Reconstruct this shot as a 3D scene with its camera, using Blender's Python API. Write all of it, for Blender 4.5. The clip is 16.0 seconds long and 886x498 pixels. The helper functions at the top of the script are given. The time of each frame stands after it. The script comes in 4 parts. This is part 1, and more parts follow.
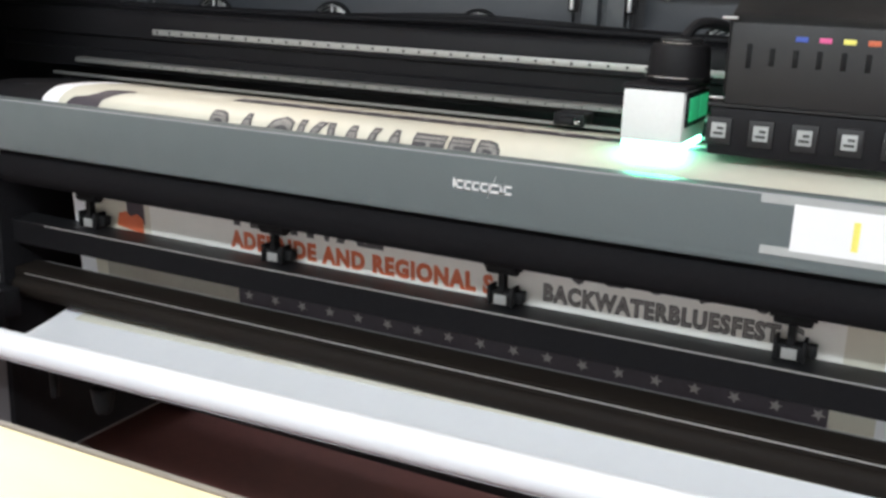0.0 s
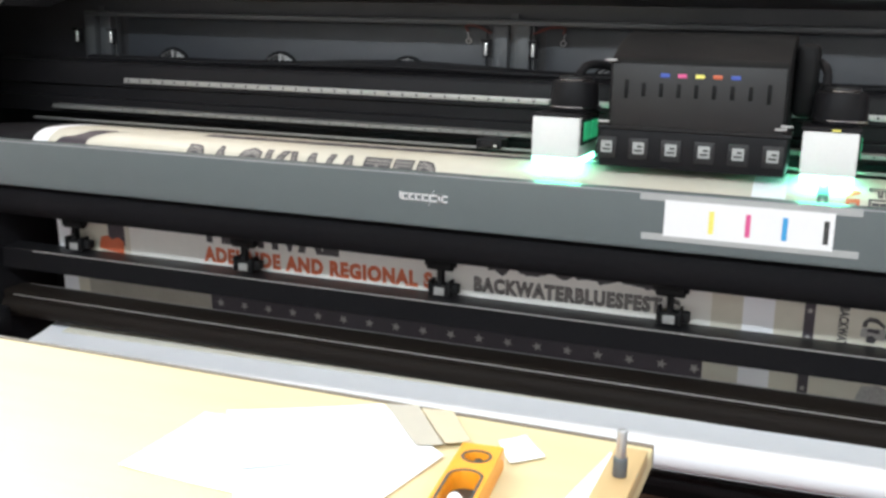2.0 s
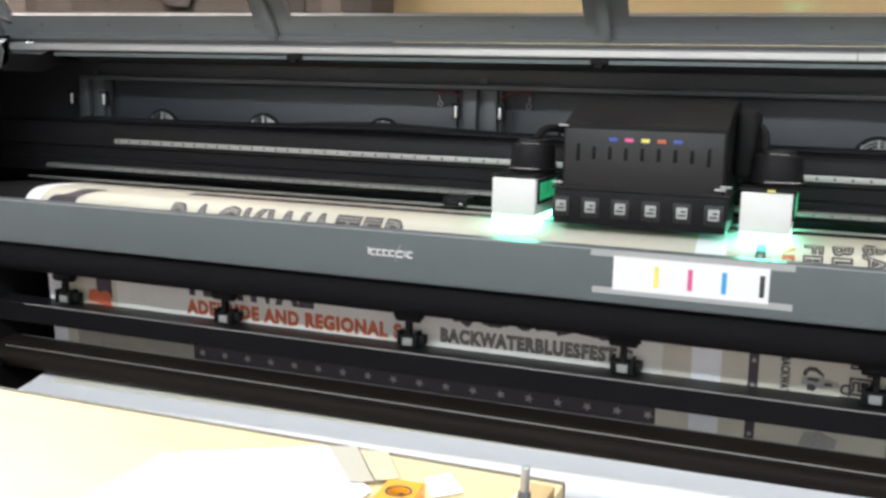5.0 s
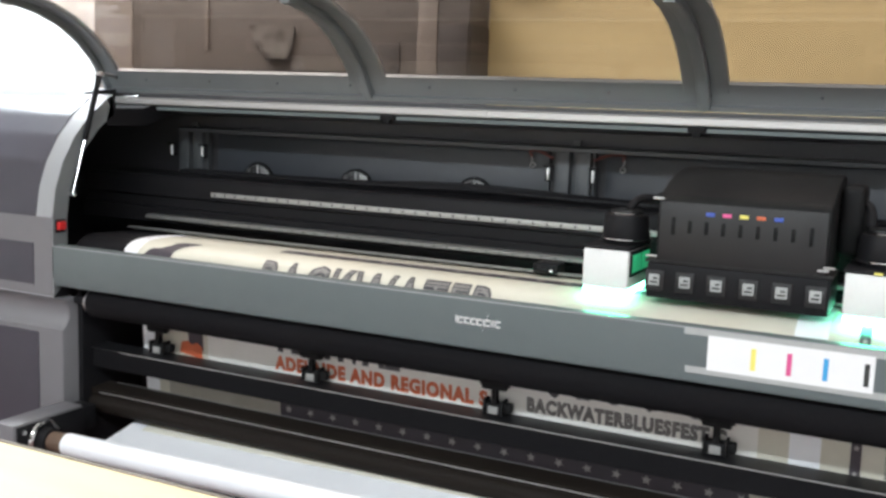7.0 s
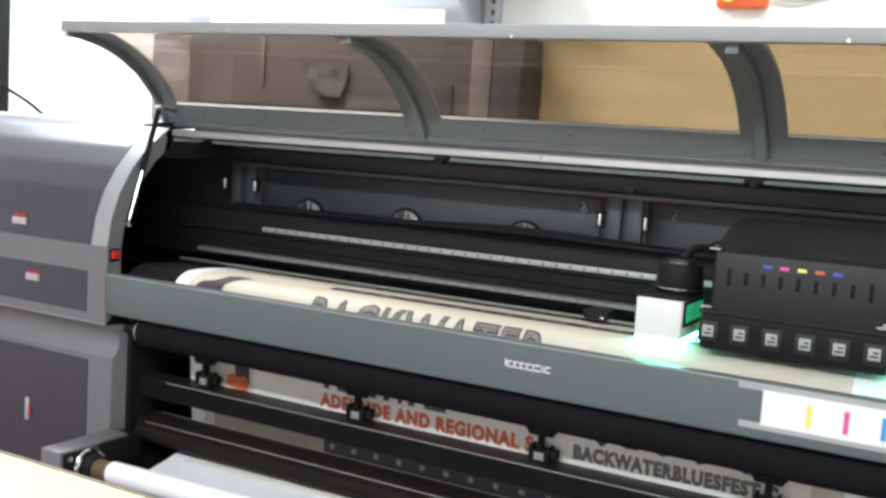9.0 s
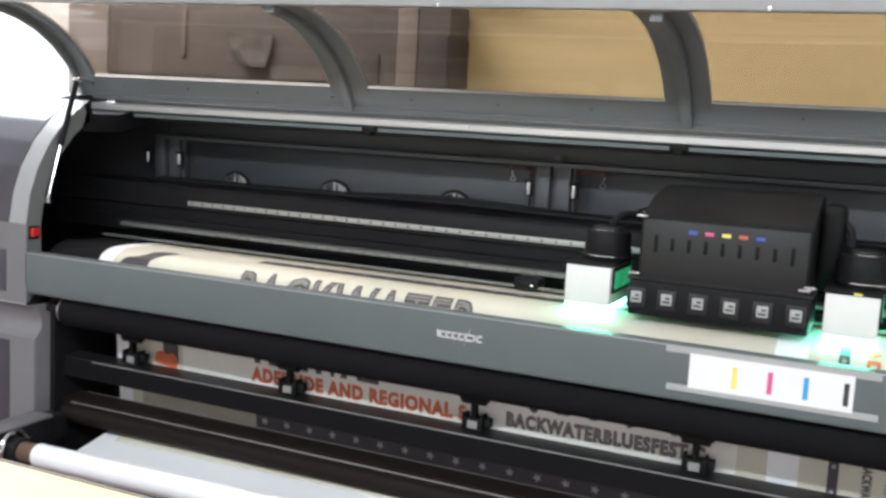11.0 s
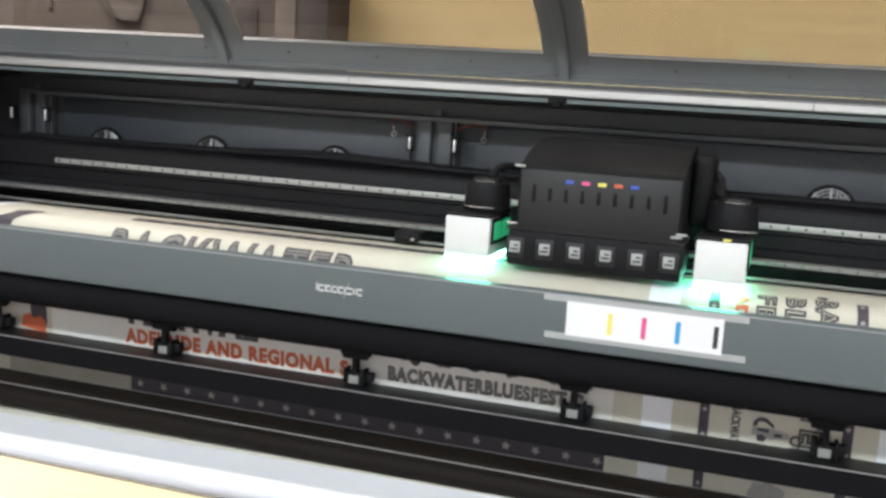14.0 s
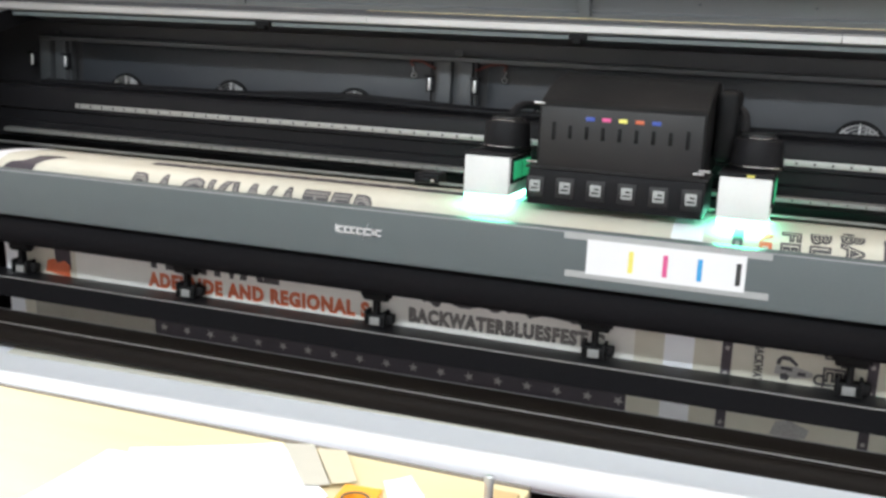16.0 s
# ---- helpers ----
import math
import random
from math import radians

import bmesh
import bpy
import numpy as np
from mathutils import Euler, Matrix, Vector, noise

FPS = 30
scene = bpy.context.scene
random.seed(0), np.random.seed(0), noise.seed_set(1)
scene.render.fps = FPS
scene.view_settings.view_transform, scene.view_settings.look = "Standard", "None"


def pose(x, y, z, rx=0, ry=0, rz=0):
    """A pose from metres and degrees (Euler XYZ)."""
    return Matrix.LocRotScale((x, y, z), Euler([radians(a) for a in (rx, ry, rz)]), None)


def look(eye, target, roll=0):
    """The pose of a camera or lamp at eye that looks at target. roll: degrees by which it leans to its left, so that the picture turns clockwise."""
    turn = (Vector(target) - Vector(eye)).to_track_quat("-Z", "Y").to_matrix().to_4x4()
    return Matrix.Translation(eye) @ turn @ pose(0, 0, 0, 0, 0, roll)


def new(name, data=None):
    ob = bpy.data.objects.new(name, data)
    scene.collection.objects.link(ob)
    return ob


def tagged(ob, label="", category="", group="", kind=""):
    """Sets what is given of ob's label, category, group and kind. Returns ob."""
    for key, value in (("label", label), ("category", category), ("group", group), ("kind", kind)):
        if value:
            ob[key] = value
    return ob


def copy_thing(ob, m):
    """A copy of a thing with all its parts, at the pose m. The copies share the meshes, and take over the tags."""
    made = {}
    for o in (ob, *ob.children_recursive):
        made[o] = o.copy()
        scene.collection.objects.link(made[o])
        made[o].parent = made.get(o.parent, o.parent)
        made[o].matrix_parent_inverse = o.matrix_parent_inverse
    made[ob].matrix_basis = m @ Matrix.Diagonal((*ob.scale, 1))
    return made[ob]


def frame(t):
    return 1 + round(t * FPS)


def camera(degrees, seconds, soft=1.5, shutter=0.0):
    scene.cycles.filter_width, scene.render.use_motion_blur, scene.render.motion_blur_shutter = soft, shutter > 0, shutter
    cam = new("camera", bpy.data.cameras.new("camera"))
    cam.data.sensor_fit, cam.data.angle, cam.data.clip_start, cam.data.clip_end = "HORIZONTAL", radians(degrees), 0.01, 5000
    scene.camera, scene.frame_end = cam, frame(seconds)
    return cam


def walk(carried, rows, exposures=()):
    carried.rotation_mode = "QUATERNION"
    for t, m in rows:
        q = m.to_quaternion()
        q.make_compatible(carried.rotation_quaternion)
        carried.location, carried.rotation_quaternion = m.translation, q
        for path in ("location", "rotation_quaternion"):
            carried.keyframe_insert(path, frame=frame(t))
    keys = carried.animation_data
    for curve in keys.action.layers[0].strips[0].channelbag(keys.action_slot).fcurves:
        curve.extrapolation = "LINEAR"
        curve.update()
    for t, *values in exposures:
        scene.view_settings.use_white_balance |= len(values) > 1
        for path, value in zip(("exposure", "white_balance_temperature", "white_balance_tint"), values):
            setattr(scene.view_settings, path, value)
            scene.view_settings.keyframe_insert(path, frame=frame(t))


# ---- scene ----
cam = camera(47.9, 16.0, soft=2.9)
PATH = [
    (0, (2.165, -1.468, 1.288), (1.314, 0.266, 0.769), 2.3),
    (0.5, (2.135, -1.612, 1.276), (1.376, 0.171, 0.783), 0.1),
    (1, (2.166, -1.722, 1.291), (1.427, 0.084, 0.853), 1.3),
    (1.5, (2.248, -1.808, 1.282), (1.494, -0.019, 0.797), 2.2),
    (2, (2.267, -1.868, 1.298), (1.573, -0.042, 0.871), 1.5),
    (2.5, (2.26, -1.917, 1.318), (1.549, -0.101, 0.878), 0.6),
    (3, (2.277, -1.942, 1.325), (1.619, -0.089, 0.964), 0.3),
    (5.5, (2.391, -1.956, 1.343), (1.654, -0.127, 1.009), 1.8),
    (6, (2.367, -1.979, 1.402), (1.542, -0.198, 1.018), 1.0),
    (6.5, (2.395, -1.935, 1.359), (1.475, -0.192, 1.022), 1.6),
    (7, (2.368, -1.918, 1.411), (1.491, -0.141, 1.136), 2.1),
    (7.5, (2.353, -1.92, 1.444), (1.457, -0.139, 1.293), 2.2),
    (8, (2.345, -1.929, 1.429), (1.423, -0.165, 1.233), 2.7),
    (8.5, (2.326, -1.944, 1.441), (1.385, -0.192, 1.231), 3.6),
    (9, (2.337, -1.934, 1.418), (1.388, -0.185, 1.215), 3.8),
    (9.5, (2.336, -1.93, 1.42), (1.422, -0.168, 1.178), 3.3),
    (10, (2.327, -1.941, 1.431), (1.473, -0.15, 1.181), 3.1),
    (12.5, (2.343, -1.905, 1.39), (1.573, -0.079, 1.123), 3.5),
    (13, (2.338, -1.907, 1.386), (1.66, -0.047, 1.104), 3.6),
    (13.5, (2.35, -1.899, 1.384), (1.723, -0.024, 1.082), 3.3),
    (14, (2.352, -1.902, 1.38), (1.743, -0.021, 1.079), 3.5),
    (14.5, (2.362, -1.885, 1.385), (1.751, -0.006, 1.073), 3.4),
    (15, (2.353, -1.896, 1.375), (1.721, -0.028, 1.042), 3.5),
    (15.5, (2.347, -1.901, 1.361), (1.718, -0.037, 1.001), 3.7),
    (16, (2.368, -1.885, 1.353), (1.715, -0.036, 0.955), 2.8),
]
walk(cam, [(t, look(eye, target, roll)) for t, eye, target, roll in PATH])

# ---- world and lights ----
world = bpy.data.worlds.new("world")
scene.world = world
world.use_nodes = True
world.node_tree.nodes["Background"].inputs[0].default_value = (0.9, 0.95, 1.0, 1)
world.node_tree.nodes["Background"].inputs[1].default_value = 0.05
scene.view_settings.exposure = 0.0


def ceiling_tube(x, y, z, sx, sy, watts, colour=(0.875, 0.96, 1.02)):
    data = bpy.data.lights.new("ceiling_tube", "AREA")
    data.shape, data.size, data.size_y, data.energy, data.color = "RECTANGLE", sx, sy, watts, colour
    ob = new("ceiling_tube", data)
    ob.matrix_world = pose(x, y, z)
    return ob


ceiling_tube(-0.6, 0.62, 2.74, 2.4, 0.25, 135)
ceiling_tube(2.6, 0.45, 2.74, 2.4, 0.25, 43)
ceiling_tube(0.6, -2.5, 2.74, 2.4, 0.25, 101)
ceiling_tube(3.2, -2.5, 2.74, 2.4, 0.25, 80)


# ---- materials ----
def material(name, base, rough=0.5, metal=0.0, grain=0.0, scale=40.0, stain=0.0, bump=0.0, coat=0.0, stretch=(1, 1, 1), spec=0.5, tint=None):
    """Principled surface with fine grain, broad stains (towards tint) and a fine relief."""
    mat = bpy.data.materials.new(name)
    mat.use_nodes = True
    nt = mat.node_tree
    p = nt.nodes["Principled BSDF"]
    p.inputs["Roughness"].default_value, p.inputs["Metallic"].default_value = rough, metal
    p.inputs["Specular IOR Level"].default_value = spec
    p.inputs["Coat Weight"].default_value = coat
    p.inputs["Base Color"].default_value = (*base, 1)
    coord = nt.nodes.new("ShaderNodeTexCoord")
    mapping = nt.nodes.new("ShaderNodeMapping")
    mapping.inputs["Scale"].default_value = stretch
    nt.links.new(coord.outputs["Object"], mapping.inputs["Vector"])

    def noise_at(size, detail):
        n = nt.nodes.new("ShaderNodeTexNoise")
        n.inputs["Scale"].default_value, n.inputs["Detail"].default_value = size, detail
        nt.links.new(mapping.outputs["Vector"], n.inputs["Vector"])
        return n

    fine, broad = noise_at(scale, 6), noise_at(max(1.5, scale / 12), 4)
    colour = None
    if grain or stain:
        first = nt.nodes.new("ShaderNodeMix")
        first.data_type, first.blend_type = "RGBA", "MIX"
        first.inputs[6].default_value = (*[c * (1 - grain) for c in base], 1)
        first.inputs[7].default_value = (*[min(1, c * (1 + grain)) for c in base], 1)
        nt.links.new(fine.outputs["Fac"], first.inputs[0])
        second = nt.nodes.new("ShaderNodeMix")
        second.data_type = "RGBA"
        second.inputs[7].default_value = (*(tint or [c * 0.6 for c in base]), 1)
        ramp = nt.nodes.new("ShaderNodeMapRange")
        ramp.inputs[1].default_value, ramp.inputs[2].default_value = 0.45, 0.75
        ramp.inputs[3].default_value, ramp.inputs[4].default_value = 0.0, stain
        nt.links.new(broad.outputs["Fac"], ramp.inputs[0])
        nt.links.new(ramp.outputs[0], second.inputs[0])
        nt.links.new(first.outputs[2], second.inputs[6])
        nt.links.new(second.outputs[2], p.inputs["Base Color"])
    rr = nt.nodes.new("ShaderNodeMapRange")
    rr.inputs[3].default_value, rr.inputs[4].default_value = max(0.02, rough - 0.08), min(1, rough + 0.1)
    nt.links.new(broad.outputs["Fac"], rr.inputs[0])
    nt.links.new(rr.outputs[0], p.inputs["Roughness"])
    if bump:
        b = nt.nodes.new("ShaderNodeBump")
        b.inputs["Strength"].default_value, b.inputs["Distance"].default_value = bump, 0.002
        nt.links.new(fine.outputs["Fac"], b.inputs["Height"])
        nt.links.new(b.outputs["Normal"], p.inputs["Normal"])
    return mat


def emitter(name, colour, strength):
    mat = bpy.data.materials.new(name)
    mat.use_nodes = True
    p = mat.node_tree.nodes["Principled BSDF"]
    p.inputs["Base Color"].default_value = (*[c * 0.5 for c in colour], 1)
    p.inputs["Emission Color"].default_value = (*colour, 1)
    p.inputs["Emission Strength"].default_value = strength
    return mat


def smoked(name, tint):
    """Thin tinted sheet: see-through, with a clear gloss."""
    mat = bpy.data.materials.new(name)
    mat.use_nodes = True
    nt = mat.node_tree
    nt.nodes.remove(nt.nodes["Principled BSDF"])
    out = nt.nodes["Material Output"]
    clear, gloss, mix, edge = (nt.nodes.new(k) for k in ("ShaderNodeBsdfTransparent", "ShaderNodeBsdfGlossy", "ShaderNodeMixShader", "ShaderNodeLayerWeight"))
    share = nt.nodes.new("ShaderNodeMapRange")
    share.inputs[3].default_value, share.inputs[4].default_value = 0.02, 0.10
    clear.inputs[0].default_value = (*tint, 1)
    gloss.inputs["Roughness"].default_value = 0.06
    nt.links.new(edge.outputs["Facing"], share.inputs[0])
    nt.links.new(share.outputs[0], mix.inputs[0])
    nt.links.new(clear.outputs[0], mix.inputs[1])
    nt.links.new(gloss.outputs[0], mix.inputs[2])
    nt.links.new(mix.outputs[0], out.inputs[0])
    return mat


WALL = material("wall_paint", (0.86, 0.85, 0.82), 0.7, grain=0.03, scale=60, stain=0.12, bump=0.1)
CEIL = material("ceiling_paint", (0.85, 0.85, 0.84), 0.8, grain=0.03, scale=80, bump=0.1)
FLOOR = material("floor_lino", (0.14, 0.055, 0.050), 0.45, grain=0.2, scale=30, stain=0.4, bump=0.1)
GREY = material("grey_paint", (0.131, 0.156, 0.157), 0.42, grain=0.06, scale=220, stain=0.10, bump=0.12)
# lid paint; also paints the shade on the arch's end face
LIDGREY_ARCHSHADE = material("lid_grey_paint_and_arch_shade", (0.158, 0.168, 0.174), 0.42, grain=0.06, scale=220, stain=0.10, bump=0.12)
GREYLIGHT = material("light_grey_paint", (0.34, 0.345, 0.355), 0.4, grain=0.06, scale=220, stain=0.1, bump=0.12)
GREYPURPLE = material("grey_panel_frame", (0.185, 0.178, 0.186), 0.42, grain=0.05, scale=220, stain=0.1, bump=0.12)
PANEL = material("dark_plum_panel", (0.062, 0.058, 0.072), 0.36, grain=0.06, scale=160, stain=0.15, bump=0.05)
HATCH = material("slate_panel", (0.044, 0.048, 0.056), 0.42, grain=0.08, scale=160, stain=0.15, bump=0.05)
INNER = material("charcoal_sheet", (0.056, 0.055, 0.060), 0.5, grain=0.08, scale=120, stain=0.2, bump=0.05)
BLACK = material("black_coating", (0.014, 0.0135, 0.015), 0.45, grain=0.2, scale=120, stain=0.2, bump=0.08, spec=0.12)
BLACKSOFT = material("black_rubber", (0.011, 0.011, 0.0115), 0.55, grain=0.2, scale=90, stain=0.2, bump=0.1, spec=0.14)
BROWNBLACK = material("dark_bronze_bar", (0.015, 0.0115, 0.0095), 0.6, metal=0.0, spec=0.1, grain=0.15, scale=60, stain=0.2, stretch=(0.1, 1, 1))
ALU = material("brushed_aluminium", (0.72, 0.70, 0.66), 0.38, metal=0.75, grain=0.12, scale=70, stain=0.25, stretch=(0.06, 1, 1), bump=0.08)
RULER = material("ruled_strip", (0.46, 0.455, 0.44), 0.45, metal=0.5, grain=0.15, scale=70, stain=0.3, stretch=(0.06, 1, 1))
HINGEALU = material("dulled_aluminium", (0.58, 0.57, 0.56), 0.42, metal=0.6, grain=0.15, scale=70, stain=0.35, stretch=(0.06, 1, 1), bump=0.08)
DULLALU = material("dull_aluminium", (0.26, 0.26, 0.25), 0.42, metal=0.6, grain=0.15, scale=70, stain=0.3, stretch=(0.06, 1, 1))
CHROME = material("chrome", (0.78, 0.79, 0.8), 0.12, metal=1.0)
BADGE = material("polished_badge", (0.9, 0.9, 0.9), 0.4, metal=0.3)
GRILLE = material("bright_wire", (0.92, 0.92, 0.92), 0.32, metal=0.55)
GLOSSBLACK = material("gloss_black_steel", (0.013, 0.013, 0.014), 0.34, grain=0.2, scale=40, stain=0.3, stretch=(0.2, 1, 1), spec=0.35)
ROLLERBLACK = material("matte_black_roller", (0.010, 0.0095, 0.0105), 0.75, grain=0.2, scale=90, spec=0.05)
STEEL = material("steel", (0.5, 0.5, 0.5), 0.3, metal=0.9, grain=0.1, scale=90)
PAPER = material("white_vinyl", (0.86, 0.87, 0.90), 0.5, grain=0.02, scale=50, stain=0.08, bump=0.03)
PAPERWHITE = material("white_paper", (0.86, 0.86, 0.86), 0.6, grain=0.02, scale=60, stain=0.06)
CREAM = material("cream_print", (0.62, 0.60, 0.51), 0.5, grain=0.05, scale=40, stain=0.45, tint=(0.53, 0.45, 0.34))
PALEGROUND = material("pale_cream_print", (0.78, 0.77, 0.73), 0.5, grain=0.05, scale=40, stain=0.3, tint=(0.66, 0.62, 0.54))
INKDARK = material("charcoal_ink", (0.055, 0.052, 0.058), 0.5, grain=0.35, scale=150, stain=0.4, tint=(0.16, 0.15, 0.14))
INKBAND = material("plum_black_ink", (0.060, 0.050, 0.062), 0.5, grain=0.2, scale=120, stain=0.3)
INKRED = material("orange_red_ink", (0.58, 0.13, 0.055), 0.5, grain=0.15, scale=120, stain=0.35, tint=(0.65, 0.28, 0.17))
HATCHINK = material("hatched_grey_ink", (0.22, 0.21, 0.20), 0.5, grain=0.75, scale=260, stretch=(1.6, 0.25, 0.25))
INKPALE = material("pale_grey_ink", (0.36, 0.35, 0.34), 0.5, grain=0.5, scale=220)
INKTAUPESHADE = material("taupe_ink_and_shade", (0.38, 0.35, 0.30), 0.5, grain=0.1, scale=90, stain=0.3)
INKSTAR = material("faded_star_ink", (0.40, 0.38, 0.37), 0.5, grain=0.2, scale=200)
TAPE = material("matte_tape", (0.42, 0.43, 0.42), 0.45, grain=0.08, scale=80, stain=0.2)
TAGGREY = material("tag_grey", (0.28, 0.28, 0.27), 0.4, grain=0.2, scale=120, stain=0.3)
YELLOW = material("yellow_ink", (0.88, 0.80, 0.18), 0.5, grain=0.03)
MAGENTA = material("magenta_ink", (0.74, 0.11, 0.30), 0.5, grain=0.03)
CYAN = material("cyan_ink", (0.05, 0.36, 0.70), 0.5, grain=0.03)
KEY = material("black_ink", (0.04, 0.042, 0.04), 0.5, grain=0.05)
PLY = material("pale_plywood", (0.66, 0.53, 0.30), 0.5, grain=0.12, scale=26, stain=0.25, tint=(0.58, 0.43, 0.21), stretch=(0.12, 1, 1), bump=0.05)
EDGE = material("ply_edge", (0.16, 0.13, 0.10), 0.7, grain=0.3, scale=60, stretch=(0.1, 1, 3))
BATTEN = material("pine_batten", (0.50, 0.33, 0.15), 0.55, grain=0.18, scale=50, stain=0.3, stretch=(1, 0.08, 1), bump=0.1)
BOARD = material("honey_plywood", (0.70, 0.56, 0.29), 0.5, grain=0.14, scale=14, stain=0.35, tint=(0.58, 0.41, 0.19), stretch=(0.1, 1, 1.4), bump=0.05)
CUPBOARD = material("brown_cupboard", (0.098, 0.082, 0.072), 0.5, grain=0.2, scale=20, stain=0.3, stretch=(0.2, 1, 1))
CUPPALE = material("pale_brown_panel", (0.19, 0.16, 0.14), 0.5, grain=0.2, scale=20, stain=0.3, stretch=(0.2, 1, 1))
CUPDARK = material("dark_brown_and_shade", (0.058, 0.048, 0.045), 0.6, grain=0.2, scale=20, stain=0.3)
ORANGE = material("orange_paint", (0.85, 0.33, 0.02), 0.35, grain=0.05, scale=90, stain=0.1)
RED = material("red_plastic", (0.55, 0.02, 0.02), 0.3)
ORANGERED = material("orange_red_plastic", (0.80, 0.13, 0.03), 0.35, grain=0.04)
WIRE = material("red_brown_wire", (0.17, 0.045, 0.035), 0.5)
DARKGREY = material("dark_grey_paint", (0.085, 0.09, 0.096), 0.45, grain=0.06, scale=200, stain=0.15, bump=0.08)
GREENGLASS = emitter("lit_green_window", (0.06, 0.85, 0.36), 0.26)
GREENGLOW = emitter("green_glow", (0.30, 1.0, 0.74), 8.0)
GREENARRAY = emitter("green_diodes", (0.10, 1.0, 0.58), 60.0)
GREENCLEAR = material("green_plastic", (0.01, 0.22, 0.09), 0.15)
LAMPBODY = material("lamp_housing", (0.80, 0.80, 0.78), 0.4, grain=0.04, scale=160, stain=0.12)
HOODFACE = material("charcoal_moulding", (0.013, 0.013, 0.0138), 0.5, grain=0.1, scale=180, stain=0.2, bump=0.06)
UNITCASE = material("off_white_case", (0.52, 0.52, 0.56), 0.5, grain=0.02, stain=0.1)
SMOKE = smoked("smoked_acrylic", (0.66, 0.60, 0.56))
CORE = material("brown_card", (0.12, 0.075, 0.05), 0.6, grain=0.2, scale=60, stain=0.3)
LATCH = material("pale_latch", (0.55, 0.50, 0.52), 0.35, metal=0.2, grain=0.05)
FANWIRE = material("fan_wire", (0.42, 0.42, 0.42), 0.36, metal=0.9, grain=0.1, scale=90)
FROST = material("frosted_plastic", (0.72, 0.73, 0.78), 0.5, grain=0.02, stain=0.1)
BLUEINK = material("blue_ink", (0.05, 0.10, 0.45), 0.4)


# ---- mesh helpers ----
def thing(name, base, label, category, group="", kind=""):
    ob = new(name)
    ob.location = base
    ob.empty_display_size = 0.05
    return tagged(ob, label, category, group, kind)


def finish(bm, name, mats, smooth=40):
    bmesh.ops.recalc_face_normals(bm, faces=bm.faces)
    mesh = bpy.data.meshes.new(name)
    bm.to_mesh(mesh)
    bm.free()
    for m in mats if isinstance(mats, (list, tuple)) else [mats]:
        mesh.materials.append(m)
    mesh.polygons.foreach_set("use_smooth", [True] * len(mesh.polygons))
    mesh.set_sharp_from_angle(angle=radians(smooth))
    return mesh


def part(name, bm, mats, parent=None, label="", smooth=40):
    """One mesh object; its points are given in the world, whatever its parent is."""
    mesh = bm if isinstance(bm, bpy.types.Mesh) else finish(bm, name, mats, smooth)
    ob = new(name, mesh)
    if parent:
        ob.parent = parent
        base = parent
        while base.parent:
            base = base.parent
        if parent.type == "EMPTY":
            ob.matrix_parent_inverse = Matrix.Translation(-Vector(base.location))
    return tagged(ob, label)


def solid(name, bm, mats, label, category, group="", kind="", smooth=40):
    return tagged(part(name, bm, mats, None, "", smooth), label, category, group, kind)


def box(x0, x1, y0, y1, z0, z1, bevel=0.0, seg=2, bm=None):
    own = bmesh.new()
    bmesh.ops.create_cube(own, size=1)
    for v in own.verts:
        v.co = Vector(((x0 + x1) / 2 + v.co.x * (x1 - x0), (y0 + y1) / 2 + v.co.y * (y1 - y0), (z0 + z1) / 2 + v.co.z * (z1 - z0)))
    if bevel:
        bmesh.ops.bevel(own, geom=own.edges[:], offset=bevel, segments=seg, affect="EDGES", profile=0.5)
    return merge(bm, own)


def merge(bm, own):
    if bm is None:
        return own
    mesh = bpy.data.meshes.new("scratch")
    own.to_mesh(mesh)
    own.free()
    bm.from_mesh(mesh)
    bpy.data.meshes.remove(mesh)
    return bm


def prism(profile, x0, x1, bevel=0.0, bm=None):
    """A closed outline of (y, z) drawn out along x."""
    own = bmesh.new()
    rings = [[own.verts.new((x, y, z)) for y, z in profile] for x in (x0, x1)]
    n = len(profile)
    for i in range(n):
        own.faces.new((rings[0][i], rings[0][(i + 1) % n], rings[1][(i + 1) % n], rings[1][i]))
    own.faces.new(rings[0][::-1])
    own.faces.new(rings[1])
    if bevel:
        bmesh.ops.recalc_face_normals(own, faces=own.faces)
        rims = [e for e in own.edges if all(abs(v.co.x - e.verts[0].co.x) < 1e-6 for v in e.verts)]
        bmesh.ops.bevel(own, geom=rims, offset=bevel, segments=2, affect="EDGES", profile=0.5)
    return merge(bm, own)


def tube(p0, p1, r, seg=24, r1=None, bevel=0.0, bm=None):
    own = bmesh.new()
    p0, p1 = Vector(p0), Vector(p1)
    turn = (p1 - p0).to_track_quat("Z", "Y").to_matrix().to_4x4()
    bmesh.ops.create_cone(own, cap_ends=True, segments=seg, radius1=r, radius2=r if r1 is None else r1, depth=(p1 - p0).length)
    if bevel:
        rims = [e for e in own.edges if abs(e.verts[0].co.z - e.verts[1].co.z) < 1e-6]
        bmesh.ops.bevel(own, geom=rims, offset=bevel, segments=2, affect="EDGES", profile=0.5)
    bmesh.ops.transform(own, matrix=Matrix.Translation((p0 + p1) / 2) @ turn, verts=own.verts)
    return merge(bm, own)


